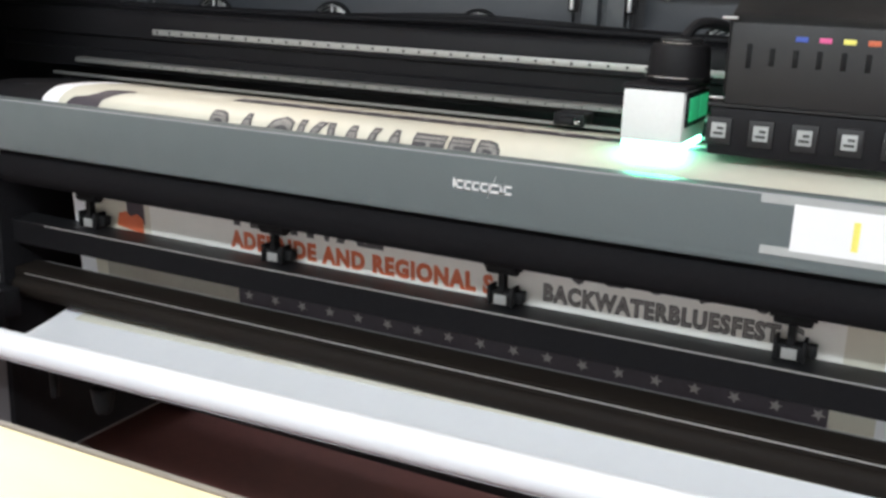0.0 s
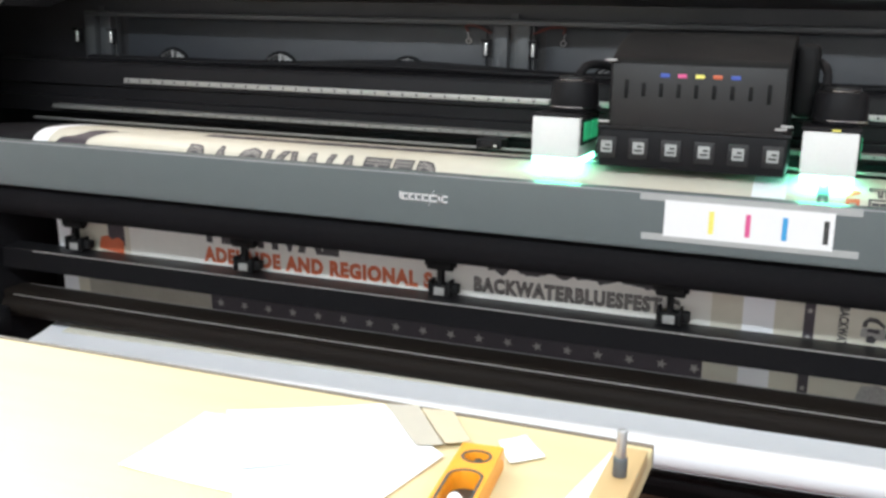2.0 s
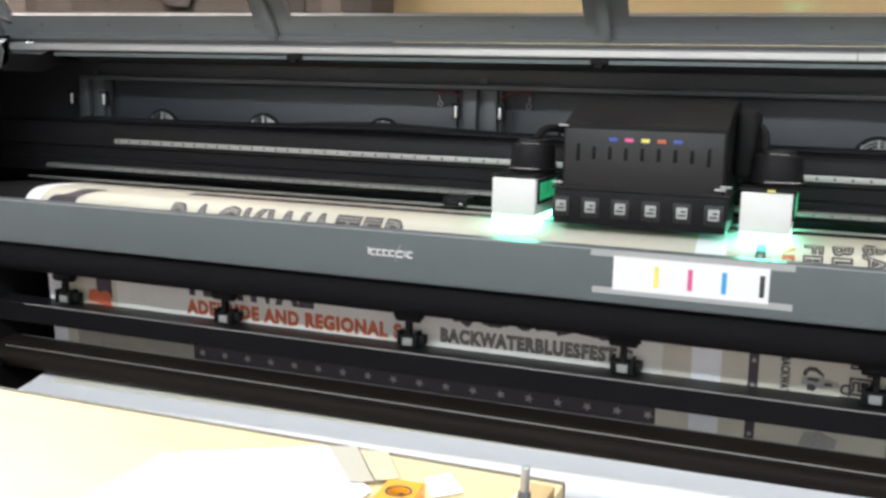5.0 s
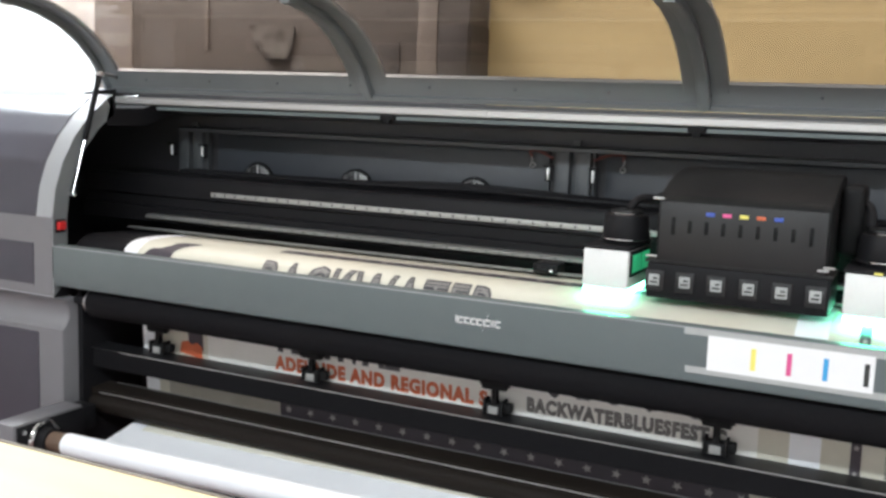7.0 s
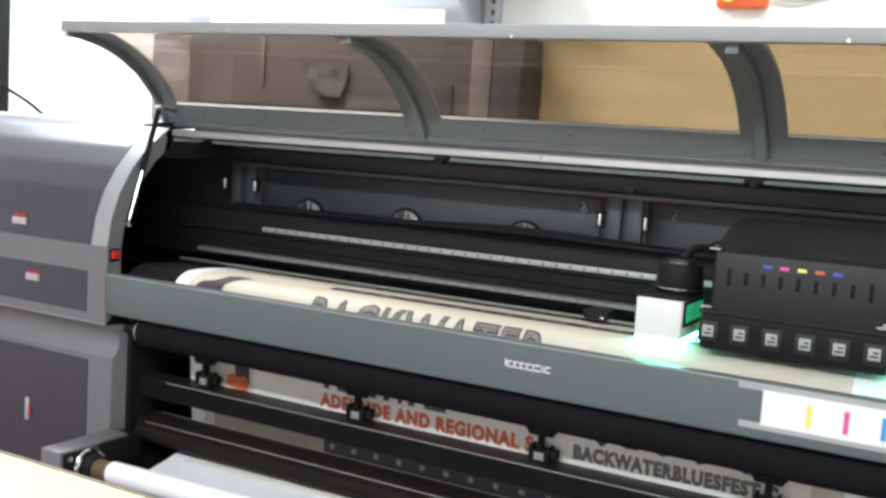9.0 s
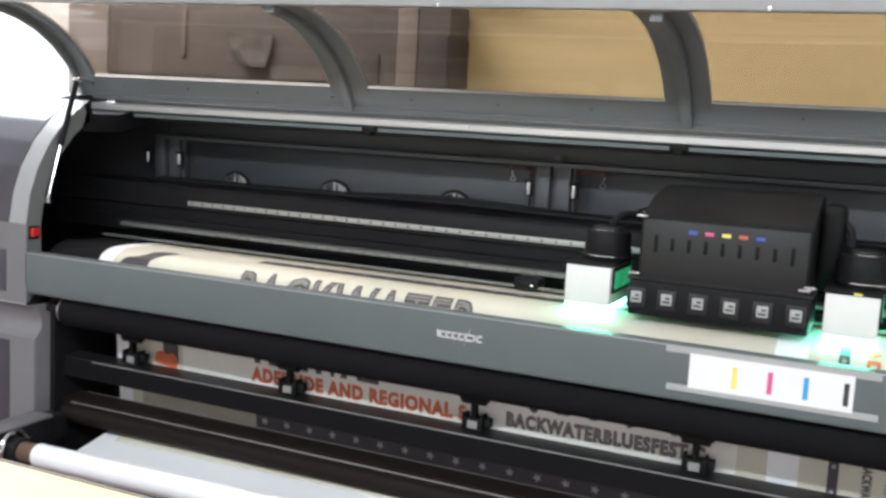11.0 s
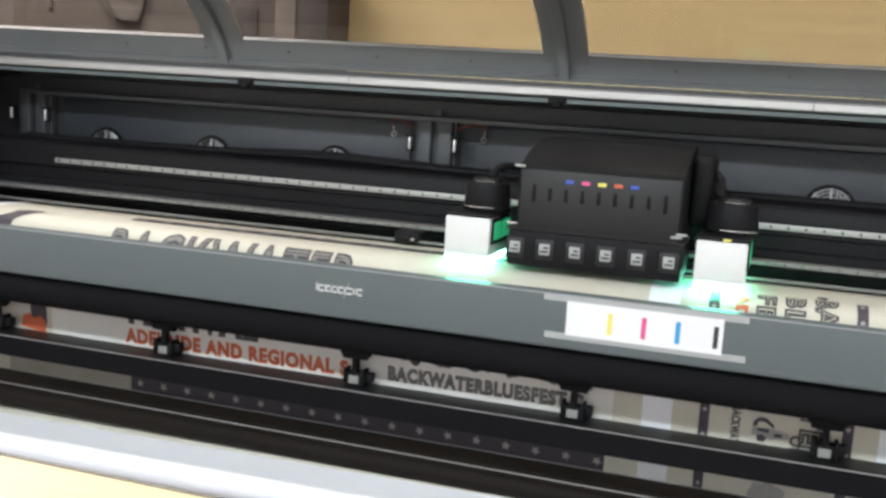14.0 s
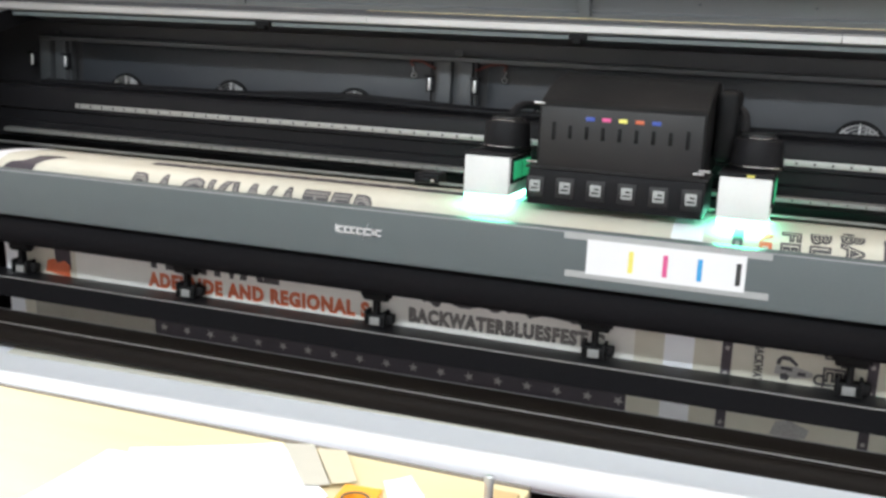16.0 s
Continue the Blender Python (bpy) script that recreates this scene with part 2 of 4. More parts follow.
def ring(centre, axis, r, thick, seg=32, bm=None):
    """A torus round axis."""
    own = bmesh.new()
    turn = Vector(axis).to_track_quat("Z", "Y").to_matrix()
    grid = []
    for i in range(seg):
        a = 2 * math.pi * i / seg
        grid.append([])
        for j in range(8):
            b = 2 * math.pi * j / 8
            v = Vector(((r + thick * math.cos(b)) * math.cos(a), (r + thick * math.cos(b)) * math.sin(a), thick * math.sin(b)))
            grid[-1].append(own.verts.new(Vector(centre) + turn @ v))
    for i in range(seg):
        for j in range(8):
            own.faces.new((grid[i][j], grid[(i + 1) % seg][j], grid[(i + 1) % seg][(j + 1) % 8], grid[i][(j + 1) % 8]))
    return merge(bm, own)


def hose(points, r, seg=8, bm=None):
    """A round cord through points, smoothed."""
    pts = [Vector(p) for p in points]
    for _ in range(3):
        pts = [pts[0]] + [q for a, b in zip(pts, pts[1:]) for q in (a.lerp(b, 0.25), a.lerp(b, 0.75))] + [pts[-1]]
    own = bmesh.new()
    rings = []
    for i, p in enumerate(pts):
        way = (pts[min(i + 1, len(pts) - 1)] - pts[max(i - 1, 0)]).normalized()
        turn = way.to_track_quat("Z", "Y").to_matrix()
        rings.append([own.verts.new(p + turn @ Vector((r * math.cos(2 * math.pi * k / seg), r * math.sin(2 * math.pi * k / seg), 0))) for k in range(seg)])
    for a, b in zip(rings, rings[1:]):
        for k in range(seg):
            own.faces.new((a[k], a[(k + 1) % seg], b[(k + 1) % seg], b[k]))
    own.faces.new(rings[0][::-1]), own.faces.new(rings[-1])
    return merge(bm, own)


def plate(outlines, thick, bevel=0.0):
    """A flat plate in the xy plane with holes: outlines are closed lists of (x, y), the first one outside."""
    data = bpy.data.curves.new("scratch", "CURVE")
    data.dimensions, data.fill_mode, data.extrude, data.bevel_depth = "2D", "BOTH", thick / 2, bevel
    for outline in outlines:
        sp = data.splines.new("POLY")
        sp.points.add(len(outline) - 1)
        for p, (x, y) in zip(sp.points, outline):
            p.co = (x, y, 0, 1)
        sp.use_cyclic_u = True
    return curve_mesh(data)


def curve_mesh(data):
    ob = bpy.data.objects.new("scratch", data)
    scene.collection.objects.link(ob)
    mesh = bpy.data.meshes.new_from_object(ob.evaluated_get(bpy.context.evaluated_depsgraph_get()))
    bpy.data.objects.remove(ob)
    bm = bmesh.new()
    bm.from_mesh(mesh)
    bpy.data.meshes.remove(mesh)
    return bm


def letters(text, width, height, bold=0.012, inner=None):
    """Flat lettering in the built-in font, its lower left at 0, 0, scaled to width and height; inner: the fill inside its outline."""
    made = []
    for grow in (bold, bold if inner is None else inner):
        data = bpy.data.curves.new("scratch", "FONT")
        data.body, data.size, data.offset, data.resolution_u, data.space_character = text, 1.0, grow, 3, 1.0 + bold * 2.2
        made.append(curve_mesh(data))
    xs, ys = [v.co.x for v in made[0].verts], [v.co.y for v in made[0].verts]
    for v in made[1].verts:
        v.co = Vector(((v.co.x - min(xs)) / (max(xs) - min(xs)) * width, (v.co.y - min(ys)) / (max(ys) - min(ys)) * height, 0))
    made[0].free()
    return made[1]


def star(r, turn=0.0):
    bm = bmesh.new()
    c = bm.verts.new((0, 0, 0))
    rim = [bm.verts.new((math.sin(math.pi * i / 5 + turn) * (r if i % 2 == 0 else r * 0.42), math.cos(math.pi * i / 5 + turn) * (r if i % 2 == 0 else r * 0.42), 0)) for i in range(10)]
    for i in range(10):
        bm.faces.new((c, rim[(i + 1) % 10], rim[i]))
    return bm


# ---- the room ----
def slab(name, x0, x1, y0, y1, z0, z1, mat, label, category):
    return solid(name, box(x0, x1, y0, y1, z0, z1), mat, label, category, kind="structure")


slab("floor", -3.2, 5.2, -4.2, 1.5, -0.1, 0, FLOOR, "dark reddish-brown floor of the print workshop", "floor")
slab("ceiling", -3.2, 5.2, -4.2, 1.5, 2.8, 2.9, CEIL, "plain white painted ceiling", "ceiling")
slab("wall_north", -3.2, 5.2, 1.3, 1.45, 0, 2.8, WALL, "bright white painted wall behind the printer", "wall")
slab("wall_south", -3.2, 5.2, -4.2, -4.05, 0, 2.8, WALL, "plain white painted wall", "wall")
slab("wall_west", -3.2, -3.05, -4.05, 1.3, 0, 2.8, WALL, "plain white painted wall", "wall")
slab("wall_east", 5.05, 5.2, -4.05, 1.3, 0, 2.8, WALL, "plain white painted wall", "wall")

RIGHT = 3.52  # right end of the printer's bay

# ---- printer: end housings ----
SHELL = [(0.0, 0.87), (0.0, 1.09), (0.012, 1.165), (0.038, 1.235), (0.08, 1.303), (0.135, 1.363), (0.2, 1.408), (0.28, 1.432), (0.38, 1.440), (0.90, 1.44), (0.90, 0.87)]


def inset(profile, d):
    """The outline moved inwards by d."""
    n, out = len(profile), []
    mid = Vector((sum(p[0] for p in profile) / n, sum(p[1] for p in profile) / n))
    for i, p in enumerate(profile):
        a, b = Vector(profile[i - 1]), Vector(profile[(i + 1) % n])
        e1, e2 = (Vector(p) - a).normalized(), (b - Vector(p)).normalized()
        n1, n2 = Vector((e1.y, -e1.x)), Vector((e2.y, -e2.x))
        m = (n1 + n2).normalized()
        if m.dot(mid - Vector(p)) < 0:
            m = -m
        k = d / max(0.5, abs(m.dot(n1)))
        out.append((p[0] + m.x * k, p[1] + m.y * k))
    return out


# the arch rim beside the bay drops behind the lid hinge
RIM = SHELL[:7] + [(0.222, 1.421), (0.236, 1.385), (0.345, 1.385), (0.470, 1.422), (0.90, 1.43), (0.90, 0.87)]


def shell(x0, x1, wall, outer):
    """A hollow drum of the housing's outline: skin of thickness wall, open towards both ends."""
    bm = bmesh.new()
    inner = inset(outer, wall)
    rings = [[bm.verts.new((x, y, z)) for y, z in prof] for x, prof in ((x0, outer), (x1, outer), (x1, inner), (x0, inner))]
    n = len(outer)
    for a, b in ((0, 1), (1, 2), (2, 3), (3, 0)):
        for i in range(n):
            f = bm.faces.new((rings[a][i], rings[a][(i + 1) % n], rings[b][(i + 1) % n], rings[b][i]))
            # end face: shade painted as darker grey in front, black further back
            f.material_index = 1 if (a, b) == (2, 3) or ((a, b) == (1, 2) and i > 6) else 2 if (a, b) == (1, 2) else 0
    return bm


def skin(z0, z1, x0, x1, out, thick=0.004):
    """A curved panel lying on the housing's front between two heights."""
    pts = []
    prof = [(0.0, 0.2)] + SHELL[:9]
    for i in range(41):
        z = z0 + (z1 - z0) * i / 40
        for (ya, za), (yb, zb) in zip(prof, prof[1:]):
            if za <= z <= zb:
                pts.append((ya + (yb - ya) * (z - za) / (zb - za), z))
                break
    front = [(y - out, z + out * 0.3 * max(0, z - 1.1) / 0.33) for y, z in pts]
    back = [(y + thick, z) for y, z in pts]
    return prism(front + back[::-1], x0, x1)


def housing(x0, x1, name_label, detailed):
    h = thing("end_housing", ((x0 + x1) / 2, 0.45, 0), name_label, "printer housing")
    part("arch_shell", merge(shell(x0, x1 - 0.13, 0.05, SHELL), shell(x1 - 0.13, x1, 0.05, RIM)) if detailed else shell(x0, x1, 0.05, SHELL), [GREYLIGHT, BLACK, LIDGREY_ARCHSHADE], h, "light grey painted rounded arch shell", smooth=60)
    part("inner_lining", prism(inset(SHELL, 0.052), x0 + 0.02, x0 + 0.03) if detailed else prism(inset(SHELL, 0.052), x1 - 0.03, x1 - 0.02), BLACK, h)
    # cove and lower cabinet
    cove = [(0.0, 0.868), (0.012, 0.858), (0.024, 0.838), (0.024, 0.812), (0.012, 0.792), (0.0, 0.782), (0.0, 0.08), (0.88, 0.08), (0.88, 0.868)]
    xr = x1 + 0.03 if detailed else x1
    xl = x0 if detailed else x0 - 0.04
    part("lower_cabinet", prism(cove, xl, xr, 0.006), GREYPURPLE, h, "grey painted lower cabinet with a rounded cove")
    for fx in (x0 + 0.1, x1 - 0.1):
        for fy in (0.12, 0.75):
            part("foot", tube((fx, fy, 0), (fx, fy, 0.08), 0.035, 16), BLACK, h)
    return h


LEFT = housing(-1.15, 0.25, "grey and dark plum end housing of the wide-format printer", True)
panel_u = part("upper_panel", merge(skin(1.088, 1.436, -1.13, 0.12, 0.003), skin(1.088, 1.412, 0.12, 0.188, 0.003)), PANEL, LEFT, "dark plum curved cover panel", smooth=60)
panel_m = part("middle_panel", skin(0.90, 1.014, -1.13, 0.178, 0.003), PANEL, LEFT, "dark plum service panel")
panel_l = part("lower_panel", box(-1.13, 0.190, -0.003, 0.002, 0.14, 0.768), PANEL, LEFT, "dark plum lower service door")
part("frame_face", skin(0.874, 1.088, -1.145, 0.248, 0.001), GREYPURPLE, LEFT)
for px, pz, w, h, on in ((-0.104, 1.128, 0.056, 0.021, panel_u), (-0.036, 0.972, 0.052, 0.020, panel_m), (-0.044, 0.585, 0.014, 0.066, panel_l)):
    y = -0.006 if pz < 1.1 else 0.0
    latch = part("panel_latch", box(px - w / 2, px + w / 2, y - 0.006, y + 0.002, pz - h / 2, pz + h / 2, 0.002), LATCH, on, "small pale push latch")
    if w > h:
        part("latch_mark", box(px - w * 0.4, px + w * 0.4, y - 0.004, y + 0.002, pz + h * 0.6, pz + h * 0.95), RED, on, "red latch mark")
    else:
        part("latch_mark", box(px + w * 0.6, px + w * 0.95, y - 0.004, y + 0.002, pz - h * 0.3, pz + h * 0.2), RED, on, "red latch mark")
part("stop_switch", box(0.248, 0.262, 0.012, 0.038, 1.054, 1.076, 0.003), RED, LEFT, "red emergency switch")
part("stop_switch_base", box(0.246, 0.253, 0.008, 0.042, 1.046, 1.082, 0.002), BLACK, LEFT)
housing(RIGHT, RIGHT + 1.1, "grey end housing closing the printer", False)

# ---- printer: front beam ----
beam = thing("front_beam", (1.9, 0.03, 0.9), "slate grey painted front beam of the printer", "printer beam")
BEAMPROF = [(0.0, 0.9245), (0.0, 1.0105), (0.0015, 1.0115), (0.028, 1.0145), (0.046, 1.0105), (0.046, 0.903), (0.012, 0.9015), (0.006, 0.9025), (0.0030, 0.906), (0.0026, 0.912), (0.0018, 0.919)]
part("beam_cover", prism(BEAMPROF, 0.243, RIGHT, 0.0008), GREY, beam)
# pale strip on the front edge stands in for its highlight
part("edge_trim", box(0.25, RIGHT - 0.004, -0.0008, 0.0018, 1.0098, 1.0126, 0.0008), GREYLIGHT, beam, "thin pale strip painted as the edge highlight")
badge = part("badge", box(1.459, 1.462, -0.003, 0.001, 0.959, 0.974), BADGE, beam, "raised chrome maker's badge")
bx = 1.464
for i, w in enumerate((0.013, 0.012, 0.012, 0.013, 0.018, 0.004, 0.013)):
    bmb = box(bx, bx + w, -0.0035, 0.001, 0.957, 0.9605)
    box(bx + 0.001, bx + w, -0.0035, 0.001, 0.9685, 0.972, bm=bmb)
    box(bx, bx + 0.0035, -0.0035, 0.001, 0.957, 0.972, bm=bmb)
    part("badge_stroke", bmb, BADGE, beam)
    bx += w + 0.0025
sw = plate([[(0, 0), (0.004, 0.016), (0.012, 0.036), (0.005, 0.018)]], 0.004)
bmesh.ops.transform(sw, matrix=pose(1.524, -0.003, 0.948, 90), verts=sw.verts)
part("badge_swoosh", sw, BADGE, beam)

# ---- colour test strip on the beam ----
strip = thing("test_strip", (2.15, -0.002, 0.93), "white paper strip with four ink bars taped to the beam", "test strip")
slip = part("paper_slip", box(1.999, 2.297, -0.0022, -0.0012, 0.9325, 1.001), PAPERWHITE, strip)
for bx, mat, nm in ((2.085, YELLOW, "yellow"), (2.150, MAGENTA, "magenta"), (2.214, CYAN, "cyan"), (2.284, KEY, "black")):
    part("ink_bar", box(bx - 0.0045, bx + 0.0045, -0.0027, -0.0021, 0.944, 0.986), mat, slip, nm + " ink bar")
part("tape", box(1.952, 2.341, -0.0011, -0.0004, 0.9985, 1.0105), TAPE, strip, "strip of matte translucent tape")
part("tape", box(1.958, 2.341, -0.0011, -0.0004, 0.923, 0.936), TAPE, strip, "strip of matte translucent tape")

# ---- printed banner: one sheet over the platen and down to the take-up ----
SHEET = [(0.30, 1.030), (0.20, 1.036), (0.15, 1.036), (0.122, 1.0335), (0.10, 1.026), (0.084, 1.015), (0.073, 0.998), (0.066, 0.975), (0.066, 0.95), (0.088, 0.915), (0.108, 0.88), (0.115, 0.86), (0.138, 0.825), (0.148, 0.79), (0.152, 0.74), (0.158, 0.68), (0.164, 0.62), (0.166, 0.56), (0.160, 0.50)]
RUN = [0.0]
for (ya, za), (yb, zb) in zip(SHEET, SHEET[1:]):
    RUN.append(RUN[-1] + math.hypot(yb - ya, zb - za))


def on_sheet(x, s, lift=0.0):
    """The place at x across and s down the sheet, lifted off it by lift."""
    y, z = np.interp(s, RUN, [p[0] for p in SHEET]), np.interp(s, RUN, [p[1] for p in SHEET])
    y2, z2 = np.interp(s + 0.004, RUN, [p[0] for p in SHEET]), np.interp(s + 0.004, RUN, [p[1] for p in SHEET])
    y1, z1 = np.interp(s - 0.004, RUN, [p[0] for p in SHEET]), np.interp(s - 0.004, RUN, [p[1] for p in SHEET])
    d = Vector((y2 - y1, z2 - z1)).normalized()
    return Vector((x, y + d.y * lift, z - d.x * lift))


def s_at(z):
    """How far down the sheet its hanging part passes height z."""
    return float(np.interp(-z, [-p[1] for p in SHEET[2:]], RUN[2:]))


def laid(bm, x, s, turned=False, lift=0.0012, cut=0.012):
    """Flat artwork wrapped on the sheet: its lower left at x, s; turned: its lines run down the sheet."""
    lo, hi = (min(v.co[0 if turned else 1] for v in bm.verts), max(v.co[0 if turned else 1] for v in bm.verts))
    k = lo + cut
    while k < hi:
        normal = (1, 0, 0) if turned else (0, 1, 0)
        bmesh.ops.bisect_plane(bm, geom=bm.verts[:] + bm.edges[:] + bm.faces[:], plane_co=tuple(k * c for c in normal), plane_no=normal)
        k += cut
    for v in bm.verts:
        v.co = on_sheet(x + v.co.y, s + v.co.x, lift) if turned else on_sheet(x + v.co.x, s - v.co.y, lift)
    return bm


banner = thing("printed_banner", (1.9, 0.2, 0.5), "cream festival banner half printed on white vinyl in the printer", "banner")
XL = 0.428
COLUMNS = [(XL, 0.476, 0), (0.476, 2.146, 1), (2.146, 2.207, 0), (2.207, 2.604, 1), (2.604, 2.66, 0), (2.66, 3.3, 1), (3.3, 3.36, 0)]
bm = bmesh.new()
SS = np.linspace(0.0, RUN[-1], 70)
for xa, xb, k in COLUMNS:
    cols = [xa + (xb - xa) * i / 4 for i in range(5)]
    for c0, c1 in zip(cols, cols[1:]):
        for s0, s1 in zip(SS, SS[1:]):
            f = bm.faces.new([bm.verts.new(on_sheet(c, s)) for c, s in ((c0, s0), (c1, s0), (c1, s1), (c0, s1))])
            f.material_index = k
bmesh.ops.remove_doubles(bm, verts=bm.verts, dist=1e-5)
sheet = part("sheet", bm, [PAPER, CREAM], banner, smooth=80)


def flat(w, h):
    bm = bmesh.new()
    bm.faces.new([bm.verts.new(p) for p in ((0, 0, 0), (w, 0, 0), (w, h, 0), (0, h, 0))])
    return bm


def artwork(name, bm, mat, label=""):
    return part(name, bm, mat, sheet, label)


# upper side, seen over the beam
artwork("lettering", laid(letters("BACKWATER", 0.640, 0.150, 0.03), 0.884, 0.352), INKDARK, "dark grey block lettering")
artwork("letter_fill", laid(letters("BACKWATER", 0.640, 0.150, 0.03, inner=-0.008), 0.884, 0.352, lift=0.0018), HATCHINK, "grey hatched letter fill")
artwork("star_band", laid(flat(1.187, 0.040), 0.876, 0.140), INKBAND, "dark printed band with pale stars")
for i in range(18):
    artwork("printed_star", laid(star(0.011, 2.4 * i), 0.905 + i * 0.0675, 0.120, lift=0.0018), INKSTAR)
blot = plate([[(-0.070, -0.02), (0.030, -0.02), (0.034, 0.012), (0.050, 0.030), (0.072, 0.050), (0.088, 0.062), (0.074, 0.068), (0.030, 0.064), (0.012, 0.052), (0.004, 0.034), (-0.014, 0.020), (-0.045, 0.014)]], 0.0)
artwork("ink_patch", laid(blot, 0.560, 0.226), INKBAND, "dark printed patch")
for x0, text, h, w, mat in ((2.312, "ADELAIDE", 0.024, 0.22, INKRED), (2.350, "FEST", 0.038, 0.155, INKDARK), (2.402, "BLUES", 0.040, 0.20, INKDARK), (2.456, "BACKWATER", 0.044, 0.40, INKDARK)):
    down = 0.168 + (2.456 - x0) * 0.10
    artwork("lettering", laid(letters(text, w, h, 0.06), x0, down, turned=True), mat, "lettering running down the sheet")
    if mat is INKDARK:
        artwork("letter_fill", laid(letters(text, w, h, 0.06, inner=-0.03), x0, down, turned=True, lift=0.0018), CREAM, "cream letter fill")
artwork("printed_motif", laid(plate([[(0, 0), (0.012, -0.004), (0.020, 0.002), (0.018, 0.012), (0.008, 0.016), (-0.002, 0.010)]], 0.0), 2.462, 0.158), INKDARK, "small dark printed motif")
for x0 in (2.262, 2.532):
    artwork("star_column", laid(flat(0.020, 0.075), x0, 0.245), INKBAND, "dark column with stars")
    artwork("printed_star", laid(star(0.007), x0 + 0.01, 0.185, lift=0.0018), INKSTAR)
    artwork("printed_star", laid(star(0.007), x0 + 0.01, 0.228, lift=0.0018), INKSTAR)
# hanging side, seen under the beam
artwork("pale_ground", laid(flat(1.43, 0.135), 0.655, s_at(0.690), lift=0.0007), PALEGROUND, "pale printed ground behind the lettering")
artwork("lettering", laid(letters("FESTIVAL", 0.36, 0.10, 0.062), 0.885, s_at(0.780)), INKDARK, "dark grey block lettering")
artwork("lettering", laid(letters("ADELAIDE AND REGIONAL S", 0.603, 0.040, 0.062), 0.874, s_at(0.731)), INKRED, "orange-red block lettering")
artwork("lettering", laid(letters("BACKWATERBLUESFEST.C", 0.447, 0.036, 0.062), 1.575, s_at(0.738)), INKDARK, "dark grey web address lettering")
artwork("letter_fill", laid(letters("BACKWATERBLUESFEST.C", 0.447, 0.036, 0.062, inner=0.0), 1.575, s_at(0.738), lift=0.0018), HATCHINK, "grey hatched letter fill")
random.seed(4)
ragged = [(0.0, 0.05)] + [(0.008 * i, random.uniform(0.004, 0.014) + 0.008 * math.sin(i * 0.9) * math.sin(i * 0.23)) for i in range(1, 50)] + [(0.40, 0.05)]
artwork("ragged_border", laid(plate([ragged], 0.0), 1.60, s_at(0.783)), INKDARK, "dark ragged printed border")
for i in range(13):
    r = random.uniform(0.008, 0.014)
    blob = [(r * (1.5 + 0.5 * random.random()) * math.cos(k * 0.7), r * (0.45 + 0.4 * random.random()) * math.sin(k * 0.7)) for k in range(9)]
    artwork("border_patch", laid(plate([blob], 0.0), 1.615 + i * 0.029, s_at(0.783) - random.uniform(0.026, 0.036), lift=0.0018), INKPALE, "pale grey cracked patch")
artwork("ink_patch", laid(flat(0.050, 0.075), 0.590, s_at(0.745)), INKBAND, "dark printed patch")
artwork("ink_patch", laid(plate([[(-0.026, 0), (0.050, -0.01), (0.052, 0.022), (0.036, 0.034), (0.016, 0.026), (0.002, 0.036), (-0.018, 0.030)]], 0.0), 0.584, s_at(0.733), lift=0.0018), INKRED, "orange-red printed patch")
# taupe print; its tone also carries the shade under the pinch bar
artwork("tinted_panel", laid(flat(0.372, 0.090), 0.512, s_at(0.585)), INKTAUPESHADE, "taupe printed panel with painted shade")
artwork("star_band", laid(flat(1.190, 0.050), 0.885, s_at(0.602)), INKBAND, "dark printed band with pale stars")
for i in range(18):
    artwork("printed_star", laid(star(0.012, 2.4 * i + 0.5 * math.sin(5.0 * i)), 0.912 + i * 0.0675, s_at(0.628), lift=0.0018), INKSTAR)
for x0 in (2.262, 2.537):
    artwork("star_column", laid(flat(0.020, 0.28), x0, s_at(0.58)), INKBAND, "dark column with stars")
    for j in range(5):
        artwork("printed_star", laid(star(0.007), x0 + 0.01, s_at(0.59) - 0.028 - j * 0.055, lift=0.0018), INKSTAR)
artwork("lettering", laid(letters("BACKWATER", 0.100, 0.019, 0.055), 2.325, s_at(0.798), turned=True), INKDARK)
artwork("lettering", laid(letters("OF", 0.040, 0.024, 0.04), 2.440, s_at(0.754), turned=True), INKDARK)
MX, MS = 2.366, s_at(0.742)
for pts, mat, up in (([(0.0, 0.0), (0.040, -0.004), (0.074, 0.002), (0.072, 0.012), (0.040, 0.020), (0.002, 0.018)], INKPALE, 0.0012),
                     ([(0.002, 0.020), (0.004, 0.032), (0.014, 0.041), (0.028, 0.040), (0.044, 0.026), (0.042, 0.020), (0.026, 0.031), (0.013, 0.031), (0.010, 0.020)], INKDARK, 0.0012),
                     ([(0.012, 0.011), (0.034, 0.009), (0.034, 0.017), (0.012, 0.018)], INKDARK, 0.0018),
                     ([(0.044, 0.002), (0.060, 0.003), (0.059, 0.010), (0.045, 0.010)], INKDARK, 0.0018),
                     ([(0.012, -0.010), (0.026, -0.012), (0.030, -0.002), (0.022, 0.004), (0.012, 0.002)], INKDARK, 0.0018)):
    artwork("printed_motif", laid(plate([pts], 0.0), MX, MS, lift=up), mat, "printed motif of an old vehicle")
motif = plate([[(0.0, 0.0), (0.03, -0.006), (0.07, 0.0), (0.075, 0.02), (0.04, 0.034), (0.01, 0.030)]], 0.0)
artwork("printed_motif", laid(motif, 2.37, s_at(0.610)), INKPALE, "dark printed motif")

